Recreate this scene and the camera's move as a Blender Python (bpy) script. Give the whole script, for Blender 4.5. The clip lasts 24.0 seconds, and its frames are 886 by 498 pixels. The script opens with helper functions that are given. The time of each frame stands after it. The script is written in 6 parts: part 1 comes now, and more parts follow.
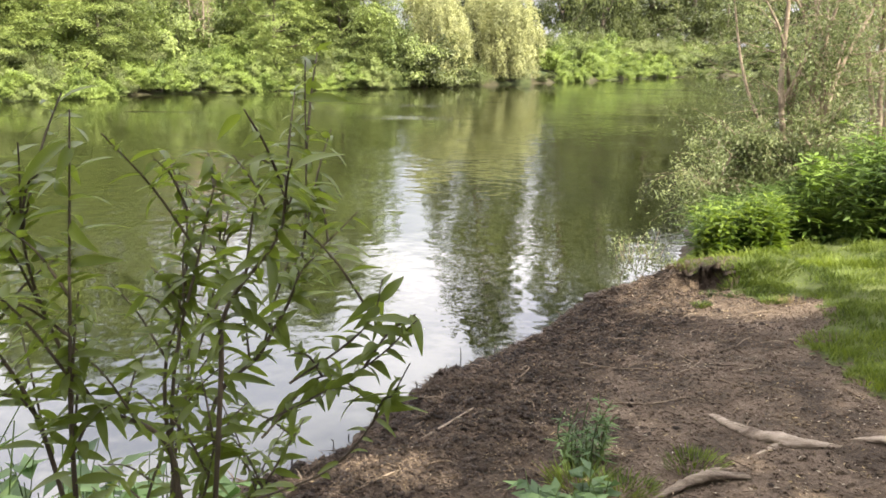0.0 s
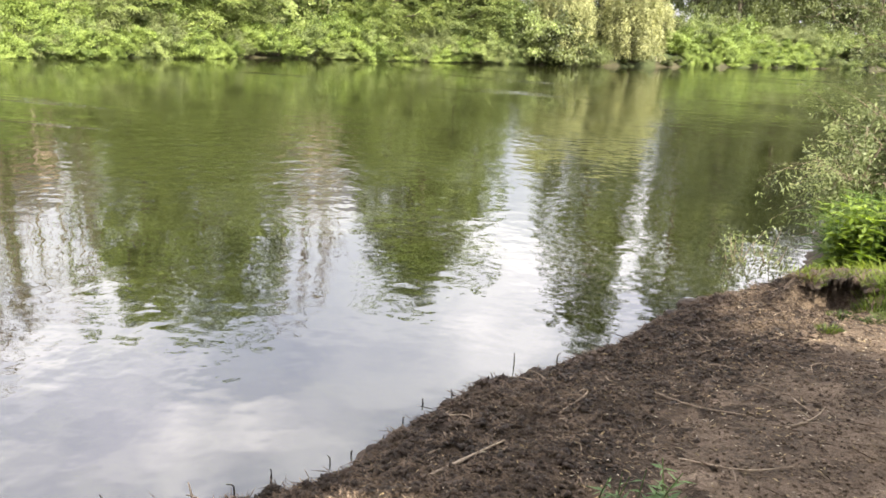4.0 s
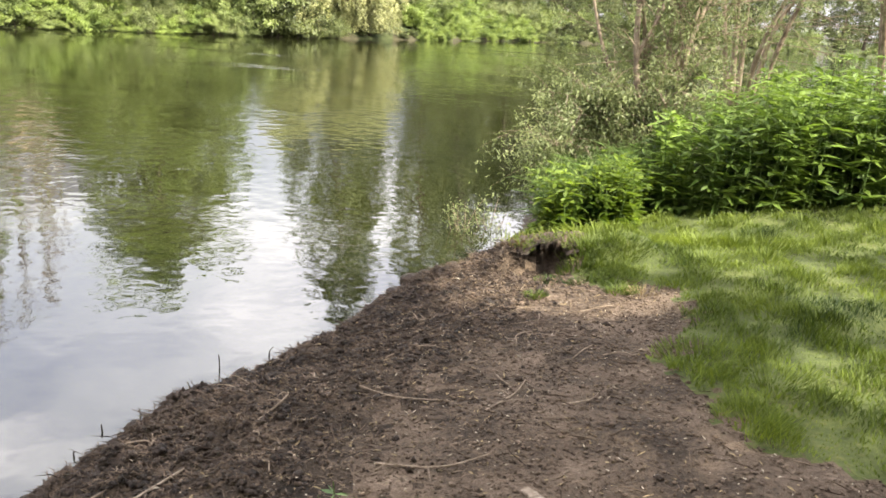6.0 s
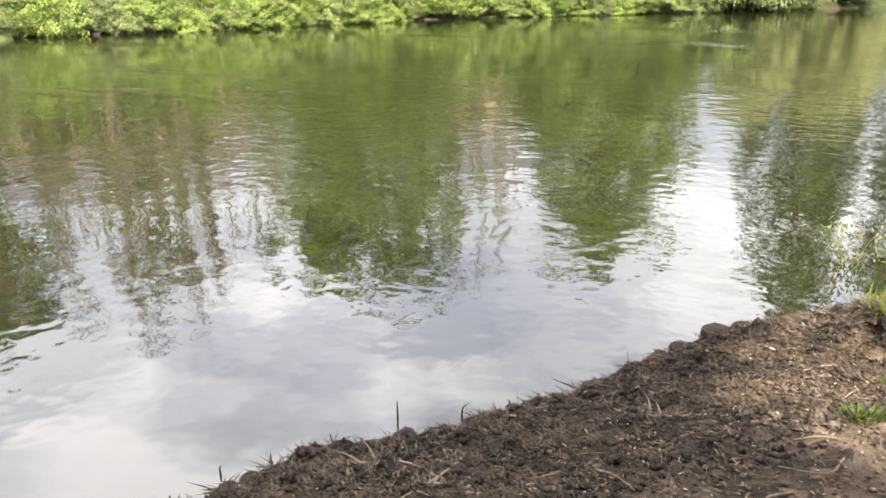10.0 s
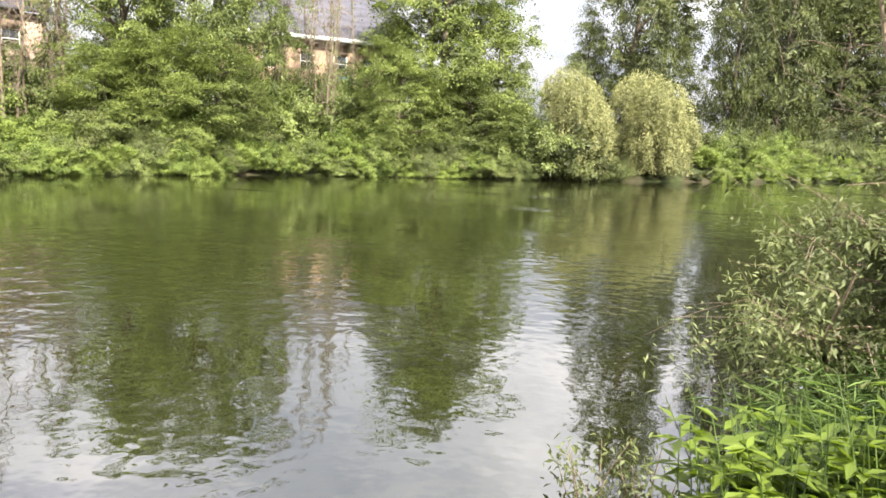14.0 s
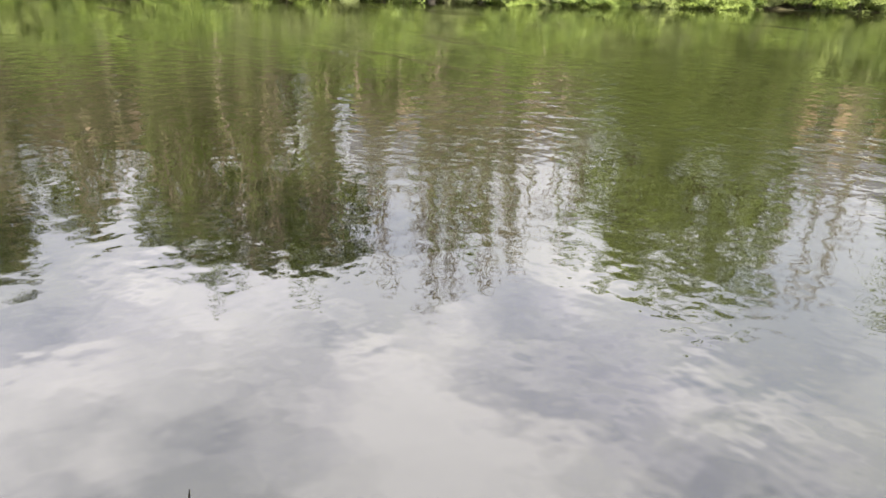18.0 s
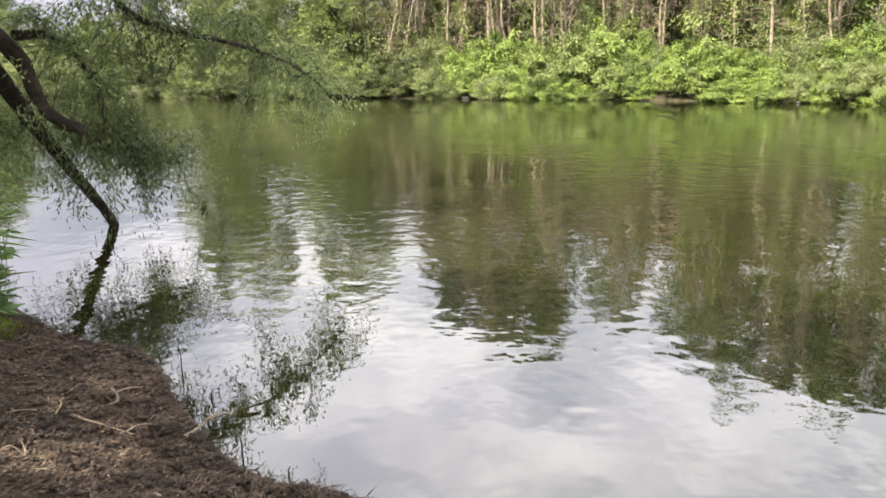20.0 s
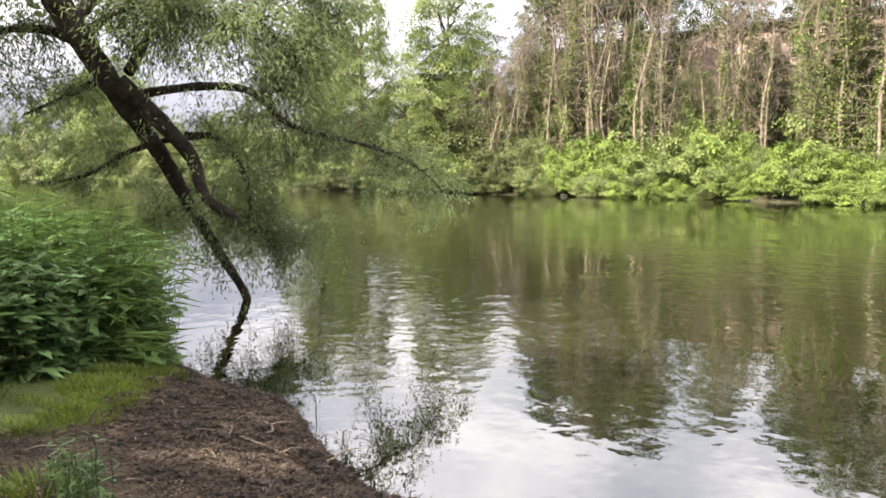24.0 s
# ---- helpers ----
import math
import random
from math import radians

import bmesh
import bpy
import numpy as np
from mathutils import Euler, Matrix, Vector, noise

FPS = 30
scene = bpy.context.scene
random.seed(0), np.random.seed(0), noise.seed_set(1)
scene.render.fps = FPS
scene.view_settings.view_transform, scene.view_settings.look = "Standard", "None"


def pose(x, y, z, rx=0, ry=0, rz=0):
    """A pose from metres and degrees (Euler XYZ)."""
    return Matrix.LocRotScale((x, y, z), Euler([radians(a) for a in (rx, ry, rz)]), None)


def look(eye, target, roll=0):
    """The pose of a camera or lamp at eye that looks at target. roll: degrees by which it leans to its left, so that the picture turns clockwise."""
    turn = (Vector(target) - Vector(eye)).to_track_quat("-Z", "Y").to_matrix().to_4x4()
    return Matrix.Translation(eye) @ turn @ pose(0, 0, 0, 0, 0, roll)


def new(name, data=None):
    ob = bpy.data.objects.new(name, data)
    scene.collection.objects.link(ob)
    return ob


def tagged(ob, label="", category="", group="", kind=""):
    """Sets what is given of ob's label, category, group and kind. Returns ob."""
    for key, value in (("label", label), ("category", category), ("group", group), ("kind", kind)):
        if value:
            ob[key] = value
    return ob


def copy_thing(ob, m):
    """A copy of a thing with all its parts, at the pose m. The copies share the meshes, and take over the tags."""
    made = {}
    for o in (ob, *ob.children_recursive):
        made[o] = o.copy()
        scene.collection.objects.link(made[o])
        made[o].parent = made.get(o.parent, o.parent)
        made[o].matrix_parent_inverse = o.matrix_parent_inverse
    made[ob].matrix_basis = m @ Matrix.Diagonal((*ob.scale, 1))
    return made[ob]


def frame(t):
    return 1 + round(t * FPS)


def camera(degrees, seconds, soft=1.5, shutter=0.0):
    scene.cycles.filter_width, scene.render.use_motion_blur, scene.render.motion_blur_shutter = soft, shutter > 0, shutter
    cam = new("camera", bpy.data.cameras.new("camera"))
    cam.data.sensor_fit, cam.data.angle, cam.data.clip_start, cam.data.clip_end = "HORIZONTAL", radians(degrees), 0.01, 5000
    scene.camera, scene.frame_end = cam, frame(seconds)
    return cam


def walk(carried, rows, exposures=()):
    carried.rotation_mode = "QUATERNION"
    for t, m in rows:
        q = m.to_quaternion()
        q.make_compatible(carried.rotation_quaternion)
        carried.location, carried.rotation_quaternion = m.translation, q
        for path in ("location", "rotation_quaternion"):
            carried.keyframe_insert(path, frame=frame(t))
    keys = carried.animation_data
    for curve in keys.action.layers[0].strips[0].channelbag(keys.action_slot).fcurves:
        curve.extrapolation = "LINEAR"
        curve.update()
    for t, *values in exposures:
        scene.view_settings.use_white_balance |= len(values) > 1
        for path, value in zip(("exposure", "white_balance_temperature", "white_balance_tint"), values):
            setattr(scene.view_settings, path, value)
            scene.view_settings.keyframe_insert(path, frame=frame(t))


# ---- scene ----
cam = camera(60.7, 24.0, soft=1.7)
# seconds, x, y, z, pitch, roll, yaw
PATH = [
    (0, -0.301, -0.476, 2.379, -14.54, 0.79, 3.11),
    (0.5, -0.267, -0.339, 2.357, -15.18, 1.71, 4.22),
    (1, -0.249, -0.233, 2.312, -15.58, 1.92, 6.23),
    (1.5, -0.220, -0.091, 2.307, -15.65, 2.09, 8.88),
    (3.5, -0.131, 0.466, 2.136, -15.46, 2.35, 17.51),
    (4, -0.041, 0.576, 2.127, -16.34, 3.20, 11.45),
    (4.5, 0.019, 0.636, 2.110, -16.47, 3.21, 2.88),
    (5, 0.039, 0.757, 2.079, -17.03, 2.98, -4.08),
    (5.5, 0.137, 0.869, 2.075, -17.57, 3.42, -7.65),
    (6, 0.270, 1.011, 2.084, -17.05, 4.29, -7.56),
    (6.5, 0.340, 1.165, 2.049, -16.28, 4.24, -4.89),
    (7, 0.418, 1.454, 2.039, -15.78, 3.82, -0.64),
    (7.5, 0.537, 1.670, 1.971, -16.04, 3.60, 4.39),
    (8, 0.697, 1.935, 1.954, -16.90, 3.45, 8.34),
    (8.5, 0.844, 2.180, 1.922, -17.63, 1.73, 9.22),
    (9, 0.971, 2.339, 1.921, -19.75, -1.69, 12.54),
    (9.5, 1.022, 2.393, 1.904, -20.43, -4.14, 21.88),
    (10, 1.180, 2.519, 1.959, -19.53, -0.57, 27.35),
    (10.5, 1.231, 2.651, 1.912, -17.54, 1.71, 24.67),
    (11, 1.215, 2.872, 1.884, -16.62, 2.35, 17.36),
    (11.5, 1.273, 3.108, 1.865, -16.01, 2.79, 13.57),
    (13.5, 1.635, 4.402, 1.798, -8.07, 2.49, 12.11),
    (14, 1.680, 4.558, 1.792, -7.61, 2.36, 15.75),
    (14.5, 1.691, 4.581, 1.792, -8.00, 2.43, 21.65),
    (15, 1.702, 4.603, 1.792, -9.04, 2.51, 28.39),
    (15.5, 1.702, 4.603, 1.792, -10.69, 2.69, 34.53),
    (16, 1.702, 4.603, 1.792, -12.91, 2.78, 38.92),
    (16.5, 1.702, 4.603, 1.792, -15.66, 2.81, 41.41),
    (17, 1.702, 4.603, 1.792, -18.22, 2.87, 43.43),
    (17.5, 1.707, 4.603, 1.792, -20.27, 2.60, 46.36),
    (18, 1.711, 4.603, 1.792, -21.02, 1.80, 52.93),
    (18.5, 1.716, 4.603, 1.792, -20.50, 0.25, 64.26),
    (19, 1.720, 4.603, 1.792, -18.85, -0.45, 74.27),
    (19.5, 1.725, 4.603, 1.792, -16.43, -1.05, 84.56),
    (21.5, 2.654, 4.603, 1.814, -6.18, -0.50, 104.28),
    (22, 2.661, 4.603, 1.814, -5.39, -0.67, 105.03),
    (22.5, 2.668, 4.603, 1.814, -5.20, -0.70, 104.46),
    (23, 2.675, 4.603, 1.814, -5.44, -0.63, 103.08),
    (23.5, 2.681, 4.603, 1.814, -5.86, -0.49, 101.45),
    (24, 2.688, 4.603, 1.814, -6.29, -0.37, 99.91),
]
walk(cam, [(t, pose(x, y, z, 90, 0, yaw) @ pose(0, 0, 0, pitch, 0, 0) @ pose(0, 0, 0, 0, 0, roll))
           for t, x, y, z, pitch, roll, yaw in PATH], exposures=[(0.0, 1.98), (10.0, 1.98), (11.5, 1.92), (14.0, 1.64), (16.0, 1.64), (19.0, 1.70), (21.5, 1.85), (24.0, 1.85)])

# ---------------------------------------------------------------- sky and sun
SUN_AZ, SUN_EL = 138.0, 48.0          # compass bearing (clockwise from +y) and height of the sun
world = bpy.data.worlds.new("sky")
scene.world = world
world.use_nodes = True
wn, wl = world.node_tree.nodes, world.node_tree.links
wn.clear()
w_out = wn.new("ShaderNodeOutputWorld")
w_bg = wn.new("ShaderNodeBackground")
w_sky = wn.new("ShaderNodeTexSky")
w_sky.sky_type, w_sky.sun_disc = "NISHITA", False
w_sky.sun_elevation, w_sky.sun_rotation = radians(SUN_EL), radians(SUN_AZ)
w_sky.air_density, w_sky.dust_density = 1.0, 1.5
w_tc = wn.new("ShaderNodeTexCoord")
w_map = wn.new("ShaderNodeMapping")
w_map.inputs["Scale"].default_value = (1.0, 1.0, 2.2)
w_noise = wn.new("ShaderNodeTexNoise")
w_noise.inputs["Scale"].default_value, w_noise.inputs["Detail"].default_value = 2.3, 7.0
w_noise.inputs["Roughness"].default_value = 0.55
w_ramp = wn.new("ShaderNodeValToRGB")
w_ramp.color_ramp.elements[0].position, w_ramp.color_ramp.elements[1].position = 0.42, 0.56
w_ramp.color_ramp.elements[0].color = (0.58, 0.58, 0.58, 1)
w_noise2 = wn.new("ShaderNodeTexNoise")
w_noise2.inputs["Scale"].default_value, w_noise2.inputs["Detail"].default_value = 3.4, 8.0
w_cloud = wn.new("ShaderNodeValToRGB")
w_cloud.color_ramp.elements[0].color = (8.8, 8.7, 10.0, 1)
w_cloud.color_ramp.elements[1].color = (15.2, 14.6, 14.8, 1)
w_cloud.color_ramp.elements[0].position, w_cloud.color_ramp.elements[1].position = 0.38, 0.60
w_mix = wn.new("ShaderNodeMixRGB")
wl.new(w_tc.outputs["Generated"], w_map.inputs["Vector"])
wl.new(w_map.outputs["Vector"], w_noise.inputs["Vector"])
wl.new(w_map.outputs["Vector"], w_noise2.inputs["Vector"])
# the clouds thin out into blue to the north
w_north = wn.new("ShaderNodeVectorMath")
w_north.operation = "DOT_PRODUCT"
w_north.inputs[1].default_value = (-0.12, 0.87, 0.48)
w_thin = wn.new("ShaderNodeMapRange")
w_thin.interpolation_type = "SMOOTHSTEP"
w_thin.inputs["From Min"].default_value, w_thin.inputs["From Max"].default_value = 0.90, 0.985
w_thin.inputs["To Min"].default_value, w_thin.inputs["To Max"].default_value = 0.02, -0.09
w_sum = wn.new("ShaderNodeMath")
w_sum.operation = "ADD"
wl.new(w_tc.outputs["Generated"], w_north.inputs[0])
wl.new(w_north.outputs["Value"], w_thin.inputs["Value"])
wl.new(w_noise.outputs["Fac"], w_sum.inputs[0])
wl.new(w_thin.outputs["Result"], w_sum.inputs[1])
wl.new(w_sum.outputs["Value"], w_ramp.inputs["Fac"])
wl.new(w_noise2.outputs["Fac"], w_cloud.inputs["Fac"])
wl.new(w_ramp.outputs["Color"], w_mix.inputs["Fac"])
wl.new(w_sky.outputs["Color"], w_mix.inputs["Color1"])
wl.new(w_cloud.outputs["Color"], w_mix.inputs["Color2"])
# clouded skies are darker towards the horizon than overhead
w_sep = wn.new("ShaderNodeSeparateXYZ")
w_rise = wn.new("ShaderNodeMapRange")
w_rise.inputs["From Min"].default_value, w_rise.inputs["From Max"].default_value = 0.06, 0.42
w_rise.inputs["To Min"].default_value, w_rise.inputs["To Max"].default_value = 0.32, 1.18
w_dim = wn.new("ShaderNodeVectorMath")
w_dim.operation = "SCALE"
wl.new(w_tc.outputs["Generated"], w_sep.inputs["Vector"])
wl.new(w_sep.outputs["Z"], w_rise.inputs["Value"])
wl.new(w_mix.outputs["Color"], w_dim.inputs[0])
wl.new(w_rise.outputs["Result"], w_dim.inputs["Scale"])
wl.new(w_dim.outputs["Vector"], w_bg.inputs["Color"])
w_bg.inputs["Strength"].default_value = 0.078
wl.new(w_bg.outputs["Background"], w_out.inputs["Surface"])

sun_data = bpy.data.lights.new("sun", "SUN")
sun_data.energy, sun_data.angle, sun_data.color = 5.0, radians(0.6), (1.0, 0.93, 0.80)
sun = new("sun", sun_data)
sun_dir = Vector((math.sin(radians(SUN_AZ)) * math.cos(radians(SUN_EL)),
                  math.cos(radians(SUN_AZ)) * math.cos(radians(SUN_EL)), math.sin(radians(SUN_EL))))
sun.matrix_world = look(sun_dir * 80, (0, 0, 0))

# ---------------------------------------------------------------- materials


def material(name):
    mat = bpy.data.materials.new(name)
    mat.use_nodes = True
    nodes = mat.node_tree.nodes
    return mat, nodes, mat.node_tree.links, nodes["Principled BSDF"]


def ramp_node(nodes, stops):
    node = nodes.new("ShaderNodeValToRGB")
    cr = node.color_ramp
    while len(cr.elements) < len(stops):
        cr.elements.new(0.5)
    for el, (p, c) in zip(cr.elements, stops):
        el.position, el.color = p, (*c, 1)
    return node


def noise_node(nodes, links, scale, detail=5.0, rough=0.6, stretch=None, coord="Object"):
    tc = nodes.new("ShaderNodeTexCoord")
    n = nodes.new("ShaderNodeTexNoise")
    n.inputs["Scale"].default_value, n.inputs["Detail"].default_value = scale, detail
    n.inputs["Roughness"].default_value = rough
    if stretch:
        mp = nodes.new("ShaderNodeMapping")
        mp.inputs["Scale"].default_value = stretch
        links.new(tc.outputs[coord], mp.inputs["Vector"])
        links.new(mp.outputs["Vector"], n.inputs["Vector"])
    else:
        links.new(tc.outputs[coord], n.inputs["Vector"])
    return n


def rough_surface(name, stops, scale, bump=0.4, fine=None, roughness=0.9, stretch=None, dist=0.02):
    """Noise-coloured rough stuff: two scales of colour, and relief."""
    mat, nodes, links, bsdf = material(name)
    big = noise_node(nodes, links, scale, 6, 0.62, stretch)
    small = noise_node(nodes, links, fine or scale * 9, 5, 0.7, stretch)
    add = nodes.new("ShaderNodeMath")
    add.operation = "MULTIPLY_ADD"
    links.new(small.outputs["Fac"], add.inputs[0])
    add.inputs[1].default_value = 0.6
    sub = nodes.new("ShaderNodeMath")
    sub.operation = "MULTIPLY_ADD"
    links.new(big.outputs["Fac"], sub.inputs[0])
    sub.inputs[1].default_value, sub.inputs[2].default_value = 0.9, -0.25
    links.new(sub.outputs[0], add.inputs[2])
    cr = ramp_node(nodes, stops)
    links.new(add.outputs[0], cr.inputs["Fac"])
    links.new(cr.outputs["Color"], bsdf.inputs["Base Color"])
    bsdf.inputs["Roughness"].default_value = roughness
    bsdf.inputs["Specular IOR Level"].default_value = 0.22
    bp = nodes.new("ShaderNodeBump")
    bp.inputs["Strength"].default_value, bp.inputs["Distance"].default_value = bump, dist
    links.new(add.outputs[0], bp.inputs["Height"])
    links.new(bp.outputs["Normal"], bsdf.inputs["Normal"])
    return mat


def leaf_material(name, dark, light, through_light=0.35, gloss=0.45, patch=0.5):
    """Leaves: colour from leaf to leaf and from patch to patch, partly let through."""
    mat, nodes, links, bsdf = material(name)
    geo = nodes.new("ShaderNodeNewGeometry")
    big = noise_node(nodes, links, patch, 3, 0.5)
    mix = nodes.new("ShaderNodeMath")
    mix.operation = "MULTIPLY_ADD"
    links.new(geo.outputs["Random Per Island"], mix.inputs[0])
    mix.inputs[1].default_value = 0.34
    sub = nodes.new("ShaderNodeMath")
    sub.operation = "MULTIPLY_ADD"
    links.new(big.outputs["Fac"], sub.inputs[0])
    sub.inputs[1].default_value, sub.inputs[2].default_value = 1.5, -0.45
    links.new(sub.outputs[0], mix.inputs[2])
    dark, light = [tuple(v * k for v, k in zip(c, (0.88, 0.84, 0.77))) for c in (dark, light)]
    dark = tuple(v * 0.5 for v in dark)
    mid = tuple((a * 0.55 + b * 0.45) for a, b in zip(dark, light))
    cr = ramp_node(nodes, [(0.1, dark), (0.5, mid), (0.95, light)])
    links.new(mix.outputs[0], cr.inputs["Fac"])
    links.new(cr.outputs["Color"], bsdf.inputs["Base Color"])
    bsdf.inputs["Roughness"].default_value = gloss
    bsdf.inputs["Specular IOR Level"].default_value = 0.3
    tr = nodes.new("ShaderNodeBsdfTranslucent")
    hsv = nodes.new("ShaderNodeHueSaturation")
    hsv.inputs["Saturation"].default_value, hsv.inputs["Value"].default_value = 1.1, 1.3
    links.new(cr.outputs["Color"], hsv.inputs["Color"])
    links.new(hsv.outputs["Color"], tr.inputs["Color"])
    ms = nodes.new("ShaderNodeMixShader")
    ms.inputs["Fac"].default_value = through_light
    links.new(bsdf.outputs[0], ms.inputs[1])
    links.new(tr.outputs[0], ms.inputs[2])
    links.new(ms.outputs[0], nodes["Material Output"].inputs["Surface"])
    return mat


SOIL = rough_surface("bare_soil", [(0.25, (0.012, 0.009, 0.007)), (0.42, (0.060, 0.044, 0.030)), (0.62, (0.140, 0.103, 0.072)), (0.86, (0.29, 0.22, 0.16))], 2.6, 1.0, 55, 0.92, dist=0.03)
DUFF = rough_surface("matted_soil", [(0.25, (0.009, 0.007, 0.005)), (0.45, (0.037, 0.026, 0.017)), (0.62, (0.084, 0.060, 0.040)), (0.86, (0.20, 0.145, 0.095))], 5.0, 1.0, 60, 0.92, dist=0.04)
FIBRE = rough_surface("root_fibre", [(0.3, (0.03, 0.02, 0.014)), (0.55, (0.12, 0.088, 0.062)), (0.8, (0.30, 0.23, 0.165))], 6.0, 0.3, 60, 0.9)
# damp earth by the water; also the shade painted into the bank's hollow
WET_OR_SHADED = rough_surface("wet_or_shaded_soil", [(0.3, (0.012, 0.009, 0.007)), (0.55, (0.045, 0.030, 0.020)), (0.8, (0.11, 0.08, 0.056))], 3.0, 1.0, 38, 0.55, dist=0.03)
TURF = rough_surface("turf_ground", [(0.3, (0.03, 0.04, 0.012)), (0.55, (0.07, 0.085, 0.024)), (0.8, (0.14, 0.135, 0.045))], 2.5, 0.6, 40, 0.95)
BED = rough_surface("river_bed", [(0.3, (0.02, 0.02, 0.01)), (0.7, (0.07, 0.06, 0.03))], 1.5, 0.3)
BANK = rough_surface("wooded_ground", [(0.3, (0.02, 0.03, 0.01)), (0.55, (0.05, 0.06, 0.02)), (0.8, (0.12, 0.10, 0.05))], 0.9, 0.6, 8, 0.95)
BARK = rough_surface("grey_brown_bark", [(0.3, (0.035, 0.026, 0.02)), (0.55, (0.10, 0.08, 0.06)), (0.8, (0.22, 0.18, 0.14))], 3.0, 0.9, 30, 0.9, (1, 1, 0.25))
BARK_DARK = rough_surface("dark_willow_bark", [(0.3, (0.012, 0.009, 0.007)), (0.55, (0.045, 0.034, 0.026)), (0.8, (0.12, 0.09, 0.07))], 4.0, 1.0, 26, 0.92, None, 0.03)
BARK_PALE = rough_surface("pale_dead_wood", [(0.3, (0.10, 0.075, 0.055)), (0.55, (0.22, 0.17, 0.13)), (0.8, (0.38, 0.31, 0.25))], 3.0, 0.7, 25, 0.88, (1, 1, 0.3))
CREEPER = rough_surface("dead_creeper", [(0.3, (0.10, 0.08, 0.066)), (0.55, (0.19, 0.15, 0.125)), (0.8, (0.31, 0.255, 0.215))], 3.0, 0.4, 25, 0.9)
TWIG = rough_surface("dry_twig", [(0.3, (0.11, 0.082, 0.056)), (0.55, (0.225, 0.175, 0.125)), (0.8, (0.37, 0.30, 0.22))], 6.0, 0.4, 60, 0.9)
DRIFT = rough_surface("driftwood", [(0.3, (0.07, 0.05, 0.035)), (0.5, (0.22, 0.175, 0.13)), (0.8, (0.42, 0.35, 0.27))], 5.0, 0.8, 50, 0.85, (0.3, 1, 1))
STONE = rough_surface("bank_stone", [(0.3, (0.06, 0.053, 0.046)), (0.55, (0.14, 0.122, 0.105)), (0.8, (0.24, 0.21, 0.18))], 2.5, 0.6, 20, 0.85)
L_BROAD = leaf_material("broad_leaf", (0.08, 0.13, 0.035), (0.33, 0.41, 0.135), 0.25)
L_BRIGHT = leaf_material("bright_leaf", (0.11, 0.19, 0.04), (0.38, 0.495, 0.13), 0.3)
L_MID = leaf_material("sycamore_leaf", (0.10, 0.16, 0.03), (0.37, 0.46, 0.14), 0.25)
L_PALE = leaf_material("pale_chip", (0.35, 0.30, 0.22), (0.62, 0.57, 0.47), 0.1, 0.7, 2.0)
L_GOLD = leaf_material("golden_willow_leaf", (0.22, 0.255, 0.10), (0.53, 0.555, 0.27), 0.3)
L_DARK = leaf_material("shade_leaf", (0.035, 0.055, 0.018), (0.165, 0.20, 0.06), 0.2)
L_BLUE = leaf_material("poplar_leaf", (0.10, 0.14, 0.045), (0.33, 0.39, 0.16), 0.3)
L_SALLOW = leaf_material("sallow_leaf", (0.08, 0.115, 0.04), (0.34, 0.40, 0.19), 0.4, 0.45, 1.4)
L_WILLOW = leaf_material("willow_leaf", (0.06, 0.095, 0.044), (0.30, 0.385, 0.175), 0.45)
L_SPRIG = leaf_material("young_willow_leaf", (0.06, 0.105, 0.02), (0.31, 0.40, 0.085), 0.5, 0.35, 3.0)
L_NETTLE = leaf_material("nettle_leaf", (0.075, 0.16, 0.06), (0.31, 0.48, 0.19), 0.35, 0.45, 2.0)
L_WEED = leaf_material("weed_leaf", (0.055, 0.115, 0.024), (0.28, 0.41, 0.085), 0.35, 0.45, 1.2)
L_BALSAM = leaf_material("balsam_leaf", (0.05, 0.11, 0.014), (0.25, 0.35, 0.055), 0.45, 0.4, 2.0)
L_GRASS = leaf_material("grass_blade", (0.035, 0.08, 0.014), (0.265, 0.345, 0.062), 0.35, 0.55, 1.5)
L_REED = leaf_material("reed_blade", (0.07, 0.14, 0.04), (0.27, 0.40, 0.125), 0.35, 0.5, 2.0)
L_STRAW = leaf_material("dry_stalk", (0.16, 0.12, 0.06), (0.42, 0.34, 0.2), 0.15, 0.7, 2.0)


